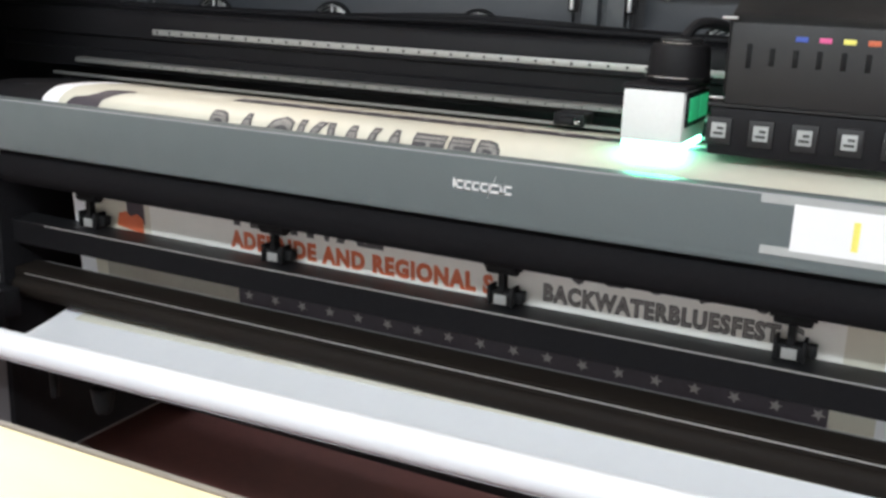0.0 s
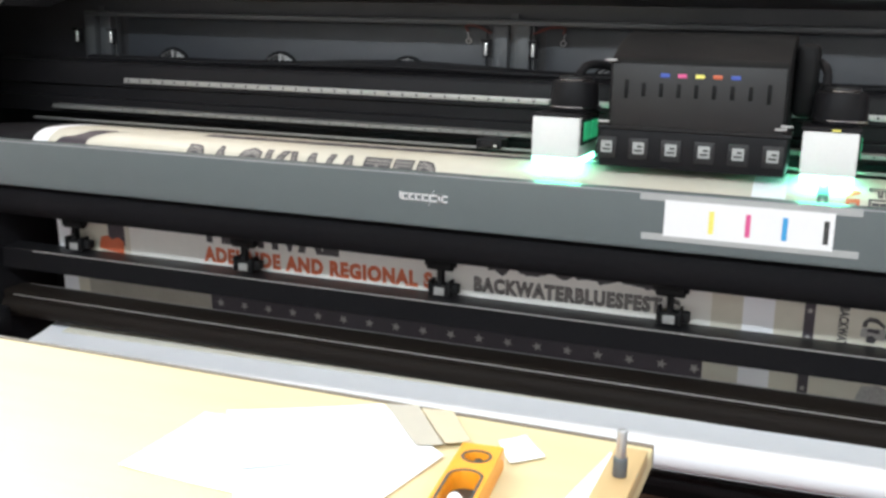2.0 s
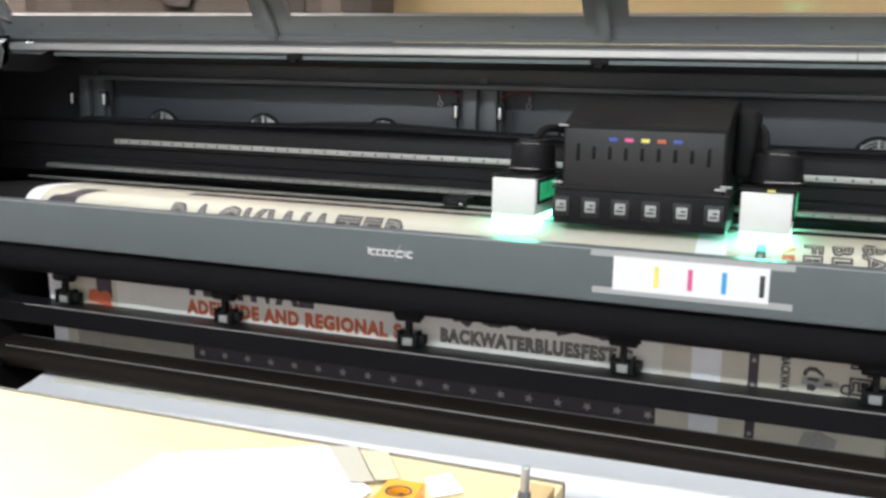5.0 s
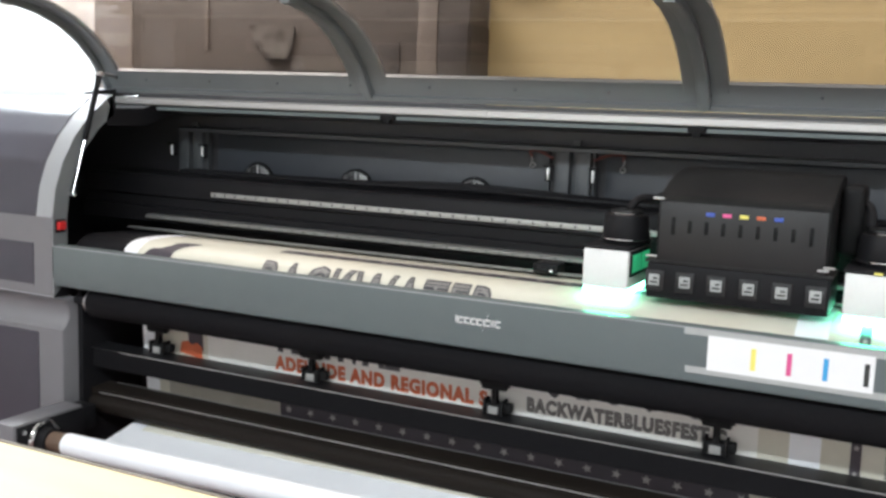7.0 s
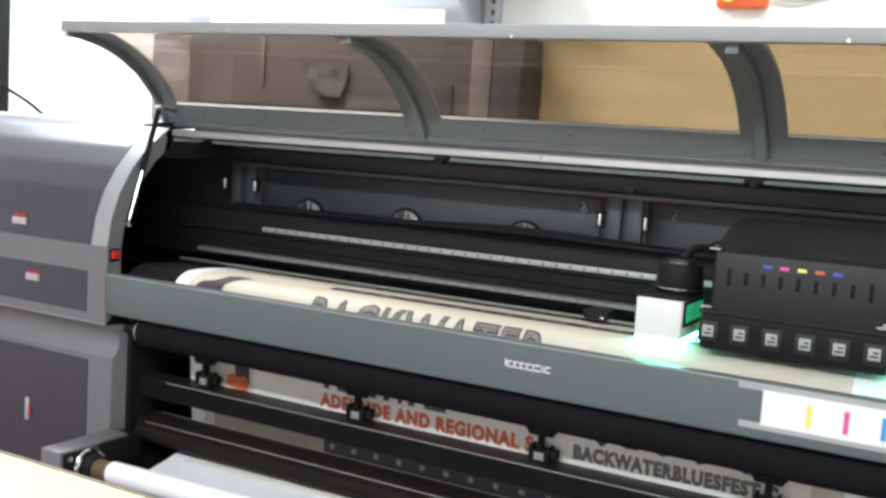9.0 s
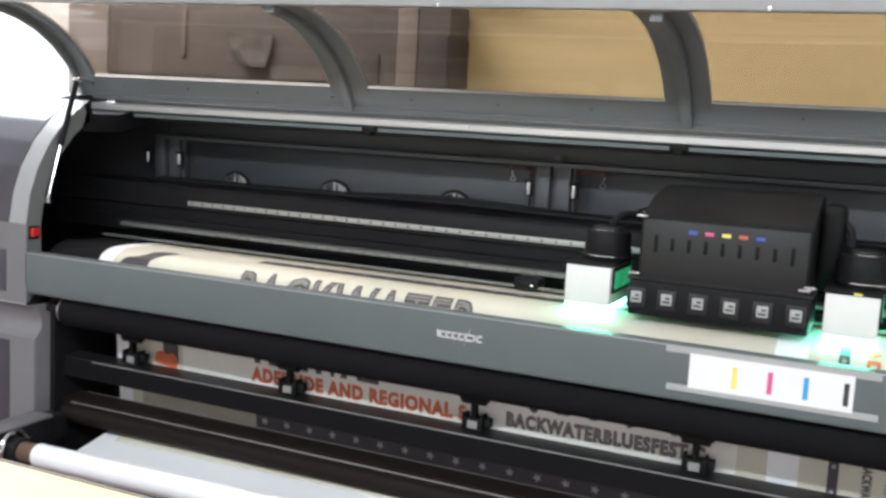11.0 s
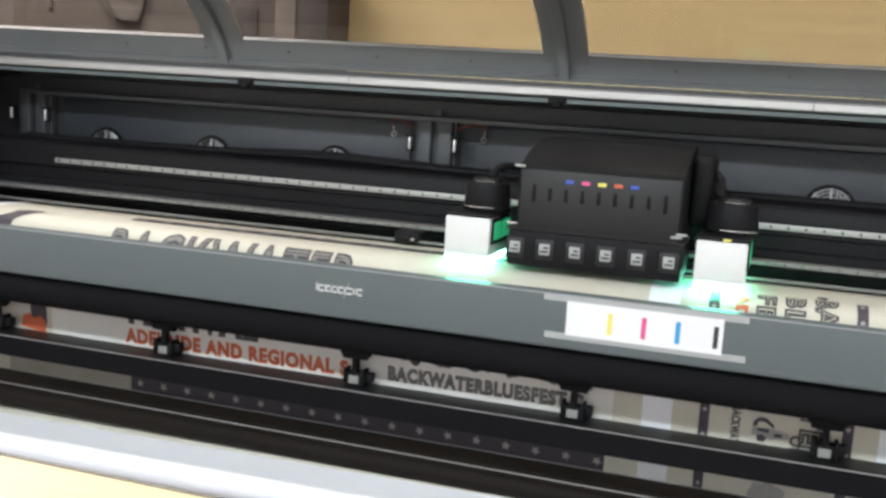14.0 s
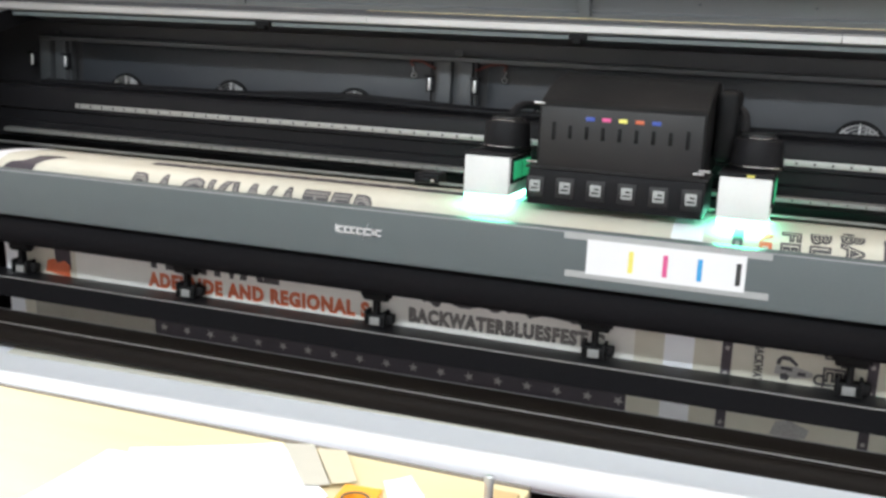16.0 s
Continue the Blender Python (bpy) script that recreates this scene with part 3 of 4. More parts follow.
# ---- platen under the sheet ----
platen = thing("platen", (1.9, 0.2, 0.95), "dark metal platen under the banner", "printer platen")
part("platen_top", prism([(0.32, 1.026), (0.15, 1.0335), (0.124, 1.031), (0.102, 1.0235), (0.0865, 1.013), (0.0755, 0.997), (0.0685, 0.975), (0.0685, 0.955), (0.32, 0.955)], 0.25, RIGHT), BLACK, platen)
part("feed_slot", box(0.26, RIGHT - 0.01, 0.268, 0.275, 1.040, 1.0455), DULLALU, platen, "thin aluminium edge along the feed slot")

# ---- carriage rail ----
rail = thing("carriage_rail", (1.9, 0.42, 1.05), "black extruded carriage rail with ruled metal strips", "printer rail")
RAILP = [(0.35, 1.052), (0.35, 1.095), (0.362, 1.098), (0.362, 1.128), (0.35, 1.131), (0.35, 1.180), (0.358, 1.192), (0.50, 1.195), (0.50, 1.052)]
part("rail_body", prism(RAILP, 0.0, RIGHT + 0.1, 0.002), BLACK, rail)
part("ruler_strip", box(0.50, RIGHT - 0.02, 0.3465, 0.3495, 1.1405, 1.1535, 0.0008), RULER, rail, "ruled aluminium encoder strip")
part("lower_lip", prism([(0.318, 1.066), (0.318, 1.0735), (0.322, 1.077), (0.348, 1.077), (0.348, 1.066)], 0.28, RIGHT - 0.02), DULLALU, rail, "dull aluminium lower guide lip")
hole = finish(tube((0, -0.0008, 0), (0, 0.0008, 0), 0.0031, 10), "ruler_hole", KEY)
for i in range(82):
    x = 0.515 + i * 0.0362
    ob = part("ruler_hole", hole, None, rail)
    ob.location = (x, 0.3462, 1.1468)
    ob = part("ruler_hole", hole, None, rail)
    ob.location, ob.scale = (x, 0.3176, 1.0705), (0.7, 1, 0.7)
cables = thing("cable_chain", (1.4, 0.46, 1.2), "black cables humped along the carriage rail", "cable")
part("cable", hose([(0.3, 0.47, 1.200), (0.95, 0.47, 1.201), (1.08, 0.47, 1.210), (1.25, 0.47, 1.216), (1.45, 0.47, 1.211), (1.65, 0.47, 1.201), (2.3, 0.47, 1.200), (RIGHT, 0.47, 1.201)], 0.008), BLACK, cables)
part("cable", hose([(0.3, 0.45, 1.199), (0.88, 0.45, 1.200), (1.15, 0.45, 1.206), (1.35, 0.45, 1.208), (1.55, 0.45, 1.200), (2.4, 0.45, 1.199), (RIGHT, 0.45, 1.199)], 0.007), BLACK, cables)
part("cable", hose([(0.8, 0.46, 1.200), (1.10, 0.46, 1.202), (1.30, 0.46, 1.203), (1.50, 0.46, 1.202), (1.75, 0.46, 1.199)], 0.010), BLACK, cables)
# small sensor units under the rail
for sx, mat in ((2.163, GREENCLEAR), (1.560, BLACK)):
    u = thing("rail_sensor", (sx, 0.28, 1.04), "small green-lit sensor under the carriage rail" if mat == GREENCLEAR else "small black sensor under the carriage rail", "sensor", "sensors under the rail")
    part("sensor_body", box(sx - 0.03, sx + 0.03, 0.262, 0.318, 1.041, 1.064, 0.003), BLACK, u)
    part("sensor_lens", tube((sx - 0.014, 0.255, 1.051), (sx + 0.014, 0.255, 1.051), 0.008, 16, bevel=0.002), mat, u, "rounded lens")
    part("sensor_pin", tube((sx + 0.016, 0.252, 1.050), (sx + 0.024, 0.252, 1.050), 0.0035, 12), CHROME, u, "bright pin")

# ---- rear panel of the bay ----
rear = thing("rear_panel", (1.9, 0.62, 1.0), "dark slate sheet-metal rear panel with hatches", "printer panel")
part("back_sheet", box(-1.1, RIGHT + 0.05, 0.622, 0.64, 0.95, 1.43), INNER, rear)
part("bay_roof", prism([(0.375, 1.428), (0.375, 1.405), (0.40, 1.392), (0.52, 1.374), (0.622, 1.368), (0.622, 1.43)], 0.20, RIGHT + 0.04), INNER, rear, "dark folded roof sheet")
part("hatch_rail", prism([(0.555, 1.3165), (0.555, 1.3265), (0.562, 1.329), (0.621, 1.329), (0.621, 1.3165)], 0.20, RIGHT), DARKGREY, rear, "folded grey rail above the hatches")
for d0 in (0.232, 1.508, 2.784):
    bmd = box(d0 - 0.047, d0 - 0.010, 0.572, 0.600, 1.150, 1.316, 0.003)
    box(d0 - 0.010, d0 + 0.010, 0.596, 0.604, 1.150, 1.345, bm=bmd)
    box(d0 + 0.010, d0 + 0.047, 0.572, 0.600, 1.150, 1.316, 0.003, bm=bmd)
    divider = part("divider", bmd, DARKGREY, rear, "grey folded divider post")
    for side in (-1, 1):
        lx = d0 + side * 0.0615
        cl = part("hatch_clip", tube((lx, 0.556, 1.240), (lx, 0.556, 1.272), 0.0042, 12, bevel=0.0015), GRILLE, divider, "chrome spring clip")
        part("hatch_jamb", box(d0 + side * 0.0515 - 0.0035, d0 + side * 0.0515 + 0.0035, 0.590, 0.612, 1.150, 1.316, 0.001), DARKGREY, divider, "narrow grey hatch jamb")
        part("clip_plate", box(lx - 0.011, lx + 0.011, 0.562, 0.570, 1.236, 1.280, 0.002), BLACK, divider)
        part("clip_arm", box(lx - 0.012, lx + 0.012, 0.550, 0.566, 1.274, 1.280, 0.001), BLACK, divider)
        if d0 < 1:
            continue
        nx = d0 + side * 0.125
        part("ring_nut", ring((nx, 0.606, 1.2745), (0, 1, 0), 0.0065, 0.0022, 20), STEEL, divider, "steel ring nut")
        part("ring_stem", tube((nx, 0.606, 1.281), (nx + side * 0.004, 0.606, 1.298), 0.0018, 8), STEEL, divider)
        wire = [(nx, 0.600, 1.298), (nx - side * -0.01, 0.595, 1.314), (nx - side * 0.03, 0.585, 1.3135), (nx - side * 0.055, 0.580, 1.302), (d0 + side * 0.055, 0.575, 1.296)]
        part("hatch_wire", hose(wire, 0.003), WIRE, divider, "red-brown wire")
for x0, x1 in ((0.31, 1.43), (1.586, 2.706), (2.862, 3.5)):
    part("hatch", box(x0, x1, 0.612, 0.623, 1.02, 1.312, 0.003), HATCH, rear, "dark slate hatch panel")


def fan(x):
    f = thing("cooling_fan", (x, 0.60, 1.13), "round chrome-grilled cooling fan in the rear panel", "cooling fan", "fans in the rear panel")
    z = 1.172
    part("fan_frame", ring((x, 0.604, z), (0, 1, 0), 0.054, 0.006, 36), BLACKSOFT, f, "black fan surround")
    grille = part("fan_grille", ring((x, 0.598, z), (0, 1, 0), 0.049, 0.0021, 32), FANWIRE, f, "chrome wire grille")
    for r in (0.014, 0.023, 0.032, 0.041):
        part("grille_ring", ring((x, 0.598, z), (0, 1, 0), r, 0.0015, 32), FANWIRE, grille)
    part("fan_hub", tube((x, 0.603, z + 0.006), (x, 0.597, z + 0.006), 0.012, 20), DULLALU, grille)
    for k in range(4):
        a = math.pi / 4 + k * math.pi / 2
        part("grille_spoke", tube((x + 0.008 * math.cos(a), 0.599, z + 0.008 * math.sin(a)), (x + 0.054 * math.cos(a), 0.599, z + 0.054 * math.sin(a)), 0.0017, 8), FANWIRE, grille)
    part("fan_post", tube((x, 0.599, z + 0.010), (x, 0.599, z + 0.052), 0.0022, 8), GRILLE, grille)
    # fins on one side only, added to draw the fan's glint
    for k in range(4):
        fx = x + 0.014 + k * 0.0075
        part("fan_fin", box(fx - 0.0016, fx + 0.0016, 0.600, 0.606, z + 0.012, z + 0.046 - k * 0.006, 0.0005), STEEL, f, "bright fin placed for the fan's glint")
    return f


first_fan = fan(0.475)
for fx in (0.83, 1.215, 1.765, 2.122, 2.488, 2.86, 3.22):
    copy_thing(first_fan, pose(fx, 0.60, 1.13))

# ---- print carriage, over the banner ----
PARK = 0.396
car = thing("print_carriage", (1.62 + PARK, 0.2, 1.03), "black print carriage with two green-glowing white curing lamps above the banner", "print carriage")


def cx(a):
    return a + PARK


HOODP = [(0.086, 1.122), (0.080, 1.150), (0.080, 1.246), (0.084, 1.254), (0.098, 1.262), (0.15, 1.282), (0.21, 1.298), (0.27, 1.307), (0.325, 1.308), (0.338, 1.298), (0.338, 1.122)]
hood = part("hood", prism(HOODP, cx(1.468), cx(1.800), 0.006), BLACKSOFT, car, "black moulded hood with a sloping top")
part("hood_face", box(cx(1.474), cx(1.794), 0.0765, 0.0805, 1.126, 1.246, 0.0015), HOODFACE, hood, "charcoal front plate")
for i in range(9):
    x = cx(1.502 + i * 0.033)
    tall = 0.016 if i in (0, 8) else 0.011
    part("vent_slot", box(x - 0.0040, x + 0.0040, 0.0760, 0.0770, 1.196 - tall, 1.200 + tall, 0.0004), BLACKSOFT, hood)
part("side_duct", box(cx(1.802), cx(1.846), 0.205, 0.335, 1.150, 1.292, 0.014, 3), BLACKSOFT, car, "black moulded cable duct")
part("rail_mount", box(cx(1.50), cx(1.77), 0.300, 0.420, 1.198, 1.228, 0.004), BLACK, car, "black bracket over the rail")
bank = part("head_bank", box(cx(1.452), cx(1.806), 0.084, 0.245, 1.046, 1.120, 0.005), BLACK, car)
part("bank_ledge", box(cx(1.448), cx(1.810), 0.080, 0.200, 1.1205, 1.1255, 0.001), HOODFACE, bank)
for i in range(6):
    x = cx(1.469 + i * 0.0625)
    part("head_frame", box(x - 0.019, x + 0.019, 0.0805, 0.0842, 1.062, 1.104, 0.002), HOODFACE, bank)
    part("head_label", box(x - 0.011, x + 0.011, 0.0785, 0.0810, 1.073, 1.096, 0.001), TAPE, bank, "pale printhead tag")
    part("label_mark", box(x - 0.0075, x + 0.0075, 0.0778, 0.0786, 1.078, 1.082), KEY, bank)
    part("label_mark", box(x - 0.0020, x + 0.0075, 0.0778, 0.0786, 1.086, 1.090), KEY, bank)
for i, m in enumerate((BLUEINK, MAGENTA, YELLOW, INKRED, BLUEINK)):
    x = cx(1.574 + i * 0.0325)
    part("ink_mark", box(x - 0.0085, x + 0.0085, 0.0755, 0.0770, 1.2225, 1.2300, 0.0006), m, hood, "coloured ink mark")
for x, z in ((1.470, 1.252), (1.462, 1.134), (1.792, 1.136), (1.802, 1.142)):
    part("hood_catch", box(cx(x - 0.011), cx(x + 0.011), 0.072, 0.080, z - 0.002, z + 0.002, 0.001), STEEL, hood, "small chrome catch")


def curing_lamp(x0, x1):
    mid = (x0 + x1) / 2
    body = part("lamp_housing", box(x0, x1, 0.086, 0.245, 1.054, 1.136, 0.004), LAMPBODY, car, "white curing lamp housing")
    part("lamp_top", box(x0 - 0.003, x1 + 0.003, 0.083, 0.248, 1.1365, 1.142, 0.002), BLACK, body)
    part("lamp_blower", tube((mid + 0.012, 0.185, 1.142), (mid + 0.012, 0.185, 1.205), 0.052, 32, r1=0.047, bevel=0.006), BLACK, body, "round black blower")
    part("blower_ring", ring((mid + 0.012, 0.185, 1.152), (0, 0, 1), 0.054, 0.0022, 40), CHROME, body, "thin chrome ring")
    part("blower_cap", tube((mid + 0.012, 0.185, 1.205), (mid + 0.012, 0.185, 1.214), 0.034, 28, bevel=0.003), GLOSSBLACK, body)
    # chrome rim added to draw the highlight round the blower's top
    part("blower_rim", ring((mid + 0.012, 0.185, 1.206), (0, 0, 1), 0.036, 0.0016, 36), CHROME, body, "thin chrome rim drawn for the highlight")
    part("window_frame", box(x1 - 0.002, x1 + 0.004, 0.098, 0.240, 1.080, 1.133, 0.001), BLACK, body)
    for y0, y1 in ((0.106, 0.166), (0.174, 0.232)):
        part("lamp_window", box(x1 + 0.002, x1 + 0.0055, y0, y1, 1.088, 1.126, 0.001), GREENGLASS, body, "green-lit window")
    part("lamp_slot", box(x0 + 0.002, x1 - 0.002, 0.088, 0.243, 1.0405, 1.0535, 0.002), GREENGLOW, body, "glowing green lamp slot")
    part("lamp_array", box(x0 + 0.008, x1 - 0.008, 0.10, 0.235, 1.0392, 1.0404), GREENARRAY, body, "glowing green diode array")
    return body


curing_lamp(cx(1.314), cx(1.412))
curing_lamp(cx(1.830), cx(1.928))
part("lamp_tag", box(cx(1.880), cx(1.895), 0.0815, 0.0832, 1.137, 1.1415), YELLOW, car, "small yellow tag")
part("hose", hose([(cx(1.862), 0.20, 1.212), (cx(1.862), 0.215, 1.245), (cx(1.84), 0.25, 1.262), (cx(1.815), 0.30, 1.240)], 0.009), BLACK, car, "black air hose")
part("hose", hose([(cx(1.375), 0.20, 1.212), (cx(1.390), 0.22, 1.240), (cx(1.43), 0.26, 1.235), (cx(1.475), 0.30, 1.205)], 0.009), BLACK, car, "black air hose")

# ---- lid, standing open ----
lid = thing("lid", (1.8, 0.37, 1.42), "grey-framed open lid with smoked acrylic windows", "printer lid")
LIDP = [(0.385, 1.432), (0.373, 1.455), (0.349, 1.490), (0.316, 1.531), (0.256, 1.583), (0.190, 1.621), (0.11, 1.649), (0.03, 1.663), (-0.015, 1.667)]
LIDRUN = [0.0]
for (ya, za), (yb, zb) in zip(LIDP, LIDP[1:]):
    LIDRUN.append(LIDRUN[-1] + math.hypot(yb - ya, zb - za))


def on_lid(s, out=0.0):
    y, z = np.interp(s, LIDRUN, [p[0] for p in LIDP]), np.interp(s, LIDRUN, [p[1] for p in LIDP])
    ya, za = np.interp(s - 0.02, LIDRUN, [p[0] for p in LIDP]), np.interp(s - 0.02, LIDRUN, [p[1] for p in LIDP])
    yb, zb = np.interp(s + 0.02, LIDRUN, [p[0] for p in LIDP]), np.interp(s + 0.02, LIDRUN, [p[1] for p in LIDP])
    d = Vector((yb - ya, zb - za)).normalized()
    return (y + d.y * out, z - d.x * out)


def lid_band(s0, s1, x0, x1, inner, outer, bevel=0.0):
    """A curved bar of the lid between two lengths along its arc; inner and outer: its depth to either side."""
    ss = np.linspace(s0, s1, 22)
    return prism([on_lid(s, outer) for s in ss] + [on_lid(s, -inner) for s in ss[::-1]], x0, x1, bevel)


LEN = LIDRUN[-1]
LX0, LX1 = 0.090, RIGHT - 0.05
part("hinge_band", lid_band(0.0, 0.072, LX0, LX1, 0.004, 0.010), LIDGREY_ARCHSHADE, lid, "grey painted lower lid frame")
part("hinge_flange", lid_band(0.004, 0.018, LX0 + 0.01, LX1 - 0.01, 0.014, -0.003), LIDGREY_ARCHSHADE, lid)
part("front_rail", box(LX0 - 0.005, LX1 + 0.005, -0.036, -0.009, 1.652, 1.681, 0.003), GREYLIGHT, lid, "pale grey folded front rail")
RIBS = [(LX0, LX0 + 0.055), (0.956, 1.064), (1.833, 1.936), (2.715, 2.815), (LX1 - 0.06, LX1)]
for x0, x1 in RIBS:
    rib = part("rib", lid_band(0.05, LEN, x0, x1, 0.004, 0.010, 0.002), LIDGREY_ARCHSHADE, lid, "grey curved lid rib", smooth=60)
    if x1 - x0 > 0.08:
        part("rib_web", lid_band(0.012, LEN - 0.003, x0 + 0.036, x0 + 0.062, 0.022, -0.002, 0.002), LIDGREY_ARCHSHADE, rib, "raised web of the rib", smooth=60)
part("side_flange", lid_band(0.012, LEN, LX0 - 0.004, LX0 + 0.006, 0.024, 0.012, 0.002), LIDGREY_ARCHSHADE, lid, "curved side flange", smooth=60)
for (a0, a1), (b0, b1) in zip(RIBS, RIBS[1:]):
    pane = part("pane", lid_band(0.068, LEN - 0.004, a1 - 0.01, b0 + 0.01, -0.0075, 0.0095), SMOKE, lid, "smoked brown acrylic window", smooth=60)
screw = finish(tube((0, -0.001, 0), (0, 0.003, 0), 0.0042, 12, bevel=0.001), "rail_screw", CHROME)
for x in (0.185, 0.67, 1.435, 2.09, 2.75):
    part("rail_screw", screw, None, lid).location = (x, -0.0375, 1.667)
for x in [0.25 + i * 0.235 for i in range(14)]:
    y, z = on_lid(0.045, -0.006)
    part("frame_screw", tube((x, y, z), (x, y - 0.002, z + 0.001), 0.0035, 10), DARKGREY, lid)



def sag(ob):
    """The lid is held up at one end only: its front droops towards the other."""
    if ob.name.startswith("rail_screw"):
        ob.location.z += max(-0.017, 0.010 - 0.0165 * (ob.location.x - 0.09))
    elif ob.type == "MESH":
        for v in ob.data.vertices:
            v.co.z += max(-0.017, 0.010 - 0.0165 * (v.co.x - 0.09)) * min(1, max(0, (v.co.z - 1.44) / 0.21))
    for child in ob.children:
        sag(child)


sag(lid)

# ---- bright hinge strip, clips and gas strut ----
hinge = thing("hinge_strip", (1.9, 0.38, 1.40), "long bright aluminium strip along the lid hinge", "hinge strip")
for x0, x1 in ((0.125, 1.352), (1.3535, 2.42), (2.4215, RIGHT - 0.01)):
    part("strip_length", prism([(0.362, 1.396), (0.358, 1.399), (0.358, 1.413), (0.362, 1.417), (0.376, 1.418), (0.462, 1.424), (0.462, 1.420), (0.40, 1.4135), (0.40, 1.396)], x0, x1), HINGEALU, hinge)
for x in (1.070, 1.870, 2.745):
    c = thing("lid_clip", (x, 0.38, 1.385), "small black plastic lid catch", "lid catch", "catches along the hinge")
    part("catch_body", box(x - 0.020, x + 0.020, 0.352, 0.376, 1.381, 1.3955, 0.003), BLACKSOFT, c)
    part("catch_hook", box(x - 0.010, x + 0.010, 0.348, 0.372, 1.372, 1.383, 0.003), BLACKSOFT, c)
solid("roof_lip", box(0.28, RIGHT - 0.02, 0.366, 0.374, 1.382, 1.391), GREY, "grey folded lip under the hinge strip", "trim")
strut = thing("gas_strut", (0.27, 0.10, 1.12), "gas strut holding the lid open", "gas strut")
S0, S1 = Vector((0.264, 0.058, 1.149)), Vector((0.258, 0.166, 1.476))
MID = S0.lerp(S1, 0.45)
part("strut_bracket", hose([S1, Vector((0.20, 0.25, 1.478)), Vector((0.135, 0.352, 1.474))], 0.006), DARKGREY, strut, "grey bracket to the lid")
part("piston", tube(S0, MID, 0.0032, 12), CHROME, strut, "thin chrome piston rod")
part("cylinder", tube(MID, S1, 0.0075, 16, bevel=0.002), BLACK, strut, "black cylinder")
part("ball_joint", tube(S0 - Vector((0.006, 0, 0)), S0 + Vector((0.010, 0, 0)), 0.007, 14, bevel=0.002), CHROME, strut)
part("ball_joint", tube(S1 - Vector((0.012, 0, 0)), S1 + Vector((0.012, 0, 0)), 0.008, 14, bevel=0.002), CHROME, strut)

# ---- lower bay: rollers and bars ----
bay = thing("lower_bay", (1.9, 0.2, 0.1), "black sheet-metal lower bay of the printer", "printer bay")
part("side_plate", box(0.2805, 0.297, 0.055, 0.87, 0.10, 0.90), BLACK, bay)
part("back_plate", box(0.29, RIGHT, 0.28, 0.30, 0.40, 0.95), BLACK, bay)
part("cover_plate", box(0.29, RIGHT, 0.098, 0.102, 0.834, 0.902), ROLLERBLACK, bay, "black cover behind the feed roller")
feed = thing("feed_roller", (1.9, 0.05, 0.81), "black rubber feed roller under the beam", "roller")
part("roller_skin", tube((0.350, 0.050, 0.862), (RIGHT - 0.01, 0.050, 0.862), 0.040, 32, bevel=0.003), ROLLERBLACK, feed)
part("end_cap", tube((0.338, 0.050, 0.862), (0.350, 0.050, 0.862), 0.034, 28, bevel=0.003), STEEL, feed, "worn steel end cap")
part("axle", tube((0.282, 0.050, 0.862), (0.340, 0.050, 0.862), 0.012, 16), BLACK, feed)
bar = thing("pinch_bar", (1.9, 0.12, 0.66), "black steel bar carrying the pinch wheels", "printer bar")
part("bar_body", prism([(0.088, 0.669), (0.088, 0.7200), (0.147, 0.7235), (0.147, 0.669)], 0.297, RIGHT, 0.001), ROLLERBLACK, bar)
part("bar_top", prism([(0.0875, 0.7195), (0.0875, 0.7225), (0.147, 0.7265), (0.147, 0.7230)], 0.297, RIGHT), GLOSSBLACK, bar, "gloss black top plate")
part("bar_edge", box(0.40, RIGHT - 0.01, 0.0860, 0.0876, 0.7190, 0.7212), RULER, bar, "bright front edge")


def pinch(x):
    p = thing("paper_clamp", (x, 0.125, 0.715), "black sprung paper clamp with a pale tag on the bar", "paper clamp", "paper clamps on the bar")
    part("pinch_block", box(x - 0.022, x + 0.022, 0.112, 0.146, 0.716, 0.742, 0.004), BLACKSOFT, p)
    part("pinch_tag", box(x - 0.012, x + 0.012, 0.1085, 0.1125, 0.719, 0.737, 0.001), TAGGREY, p, "pale square tag")
    for k in (-1, 1):
        part("pinch_cheek", box(x + k * 0.022 - 0.003, x + k * 0.022 + 0.003, 0.106, 0.140, 0.716, 0.752, 0.002), BLACKSOFT, p)
    part("pinch_spring", tube((x, 0.126, 0.738), (x, 0.124, 0.782), 0.007, 12), BLACK, p)
    part("pinch_lever", box(x - 0.006, x + 0.006, 0.110, 0.124, 0.740, 0.776, 0.002), BLACKSOFT, p, "dark steel lever")
    part("pinch_roller", tube((x - 0.030, 0.118, 0.789), (x + 0.030, 0.118, 0.789), 0.015, 20, bevel=0.004), BLACKSOFT, p, "black rubber roller")
    part("pinch_roller_hub", tube((x - 0.036, 0.118, 0.789), (x + 0.036, 0.118, 0.789), 0.006, 12), BLACK, p)
    part("pinch_side", box(x + 0.024, x + 0.040, 0.118, 0.140, 0.722, 0.744, 0.003), BLACKSOFT, p)
    return p


first_pinch = pinch(0.511)
first_pinch.location.z = 0.7265
for i in range(1, 6):
    copy_thing(first_pinch, pose(0.511 + i * 0.4985, 0.125, 0.7265))
guide = thing("guide_bars", (1.9, 0.1, 0.54), "pair of dark bronze guide bars with a bright edge", "guide bar")
part("upper_guide", prism([(0.085, 0.588), (0.085, 0.605), (0.092, 0.608), (0.150, 0.611), (0.150, 0.588)], 0.297, RIGHT, 0.001), BROWNBLACK, guide)
part("bright_edge", box(0.33, RIGHT - 0.01, 0.0825, 0.0855, 0.5972, 0.5990), ALU, guide, "thin bright edge")
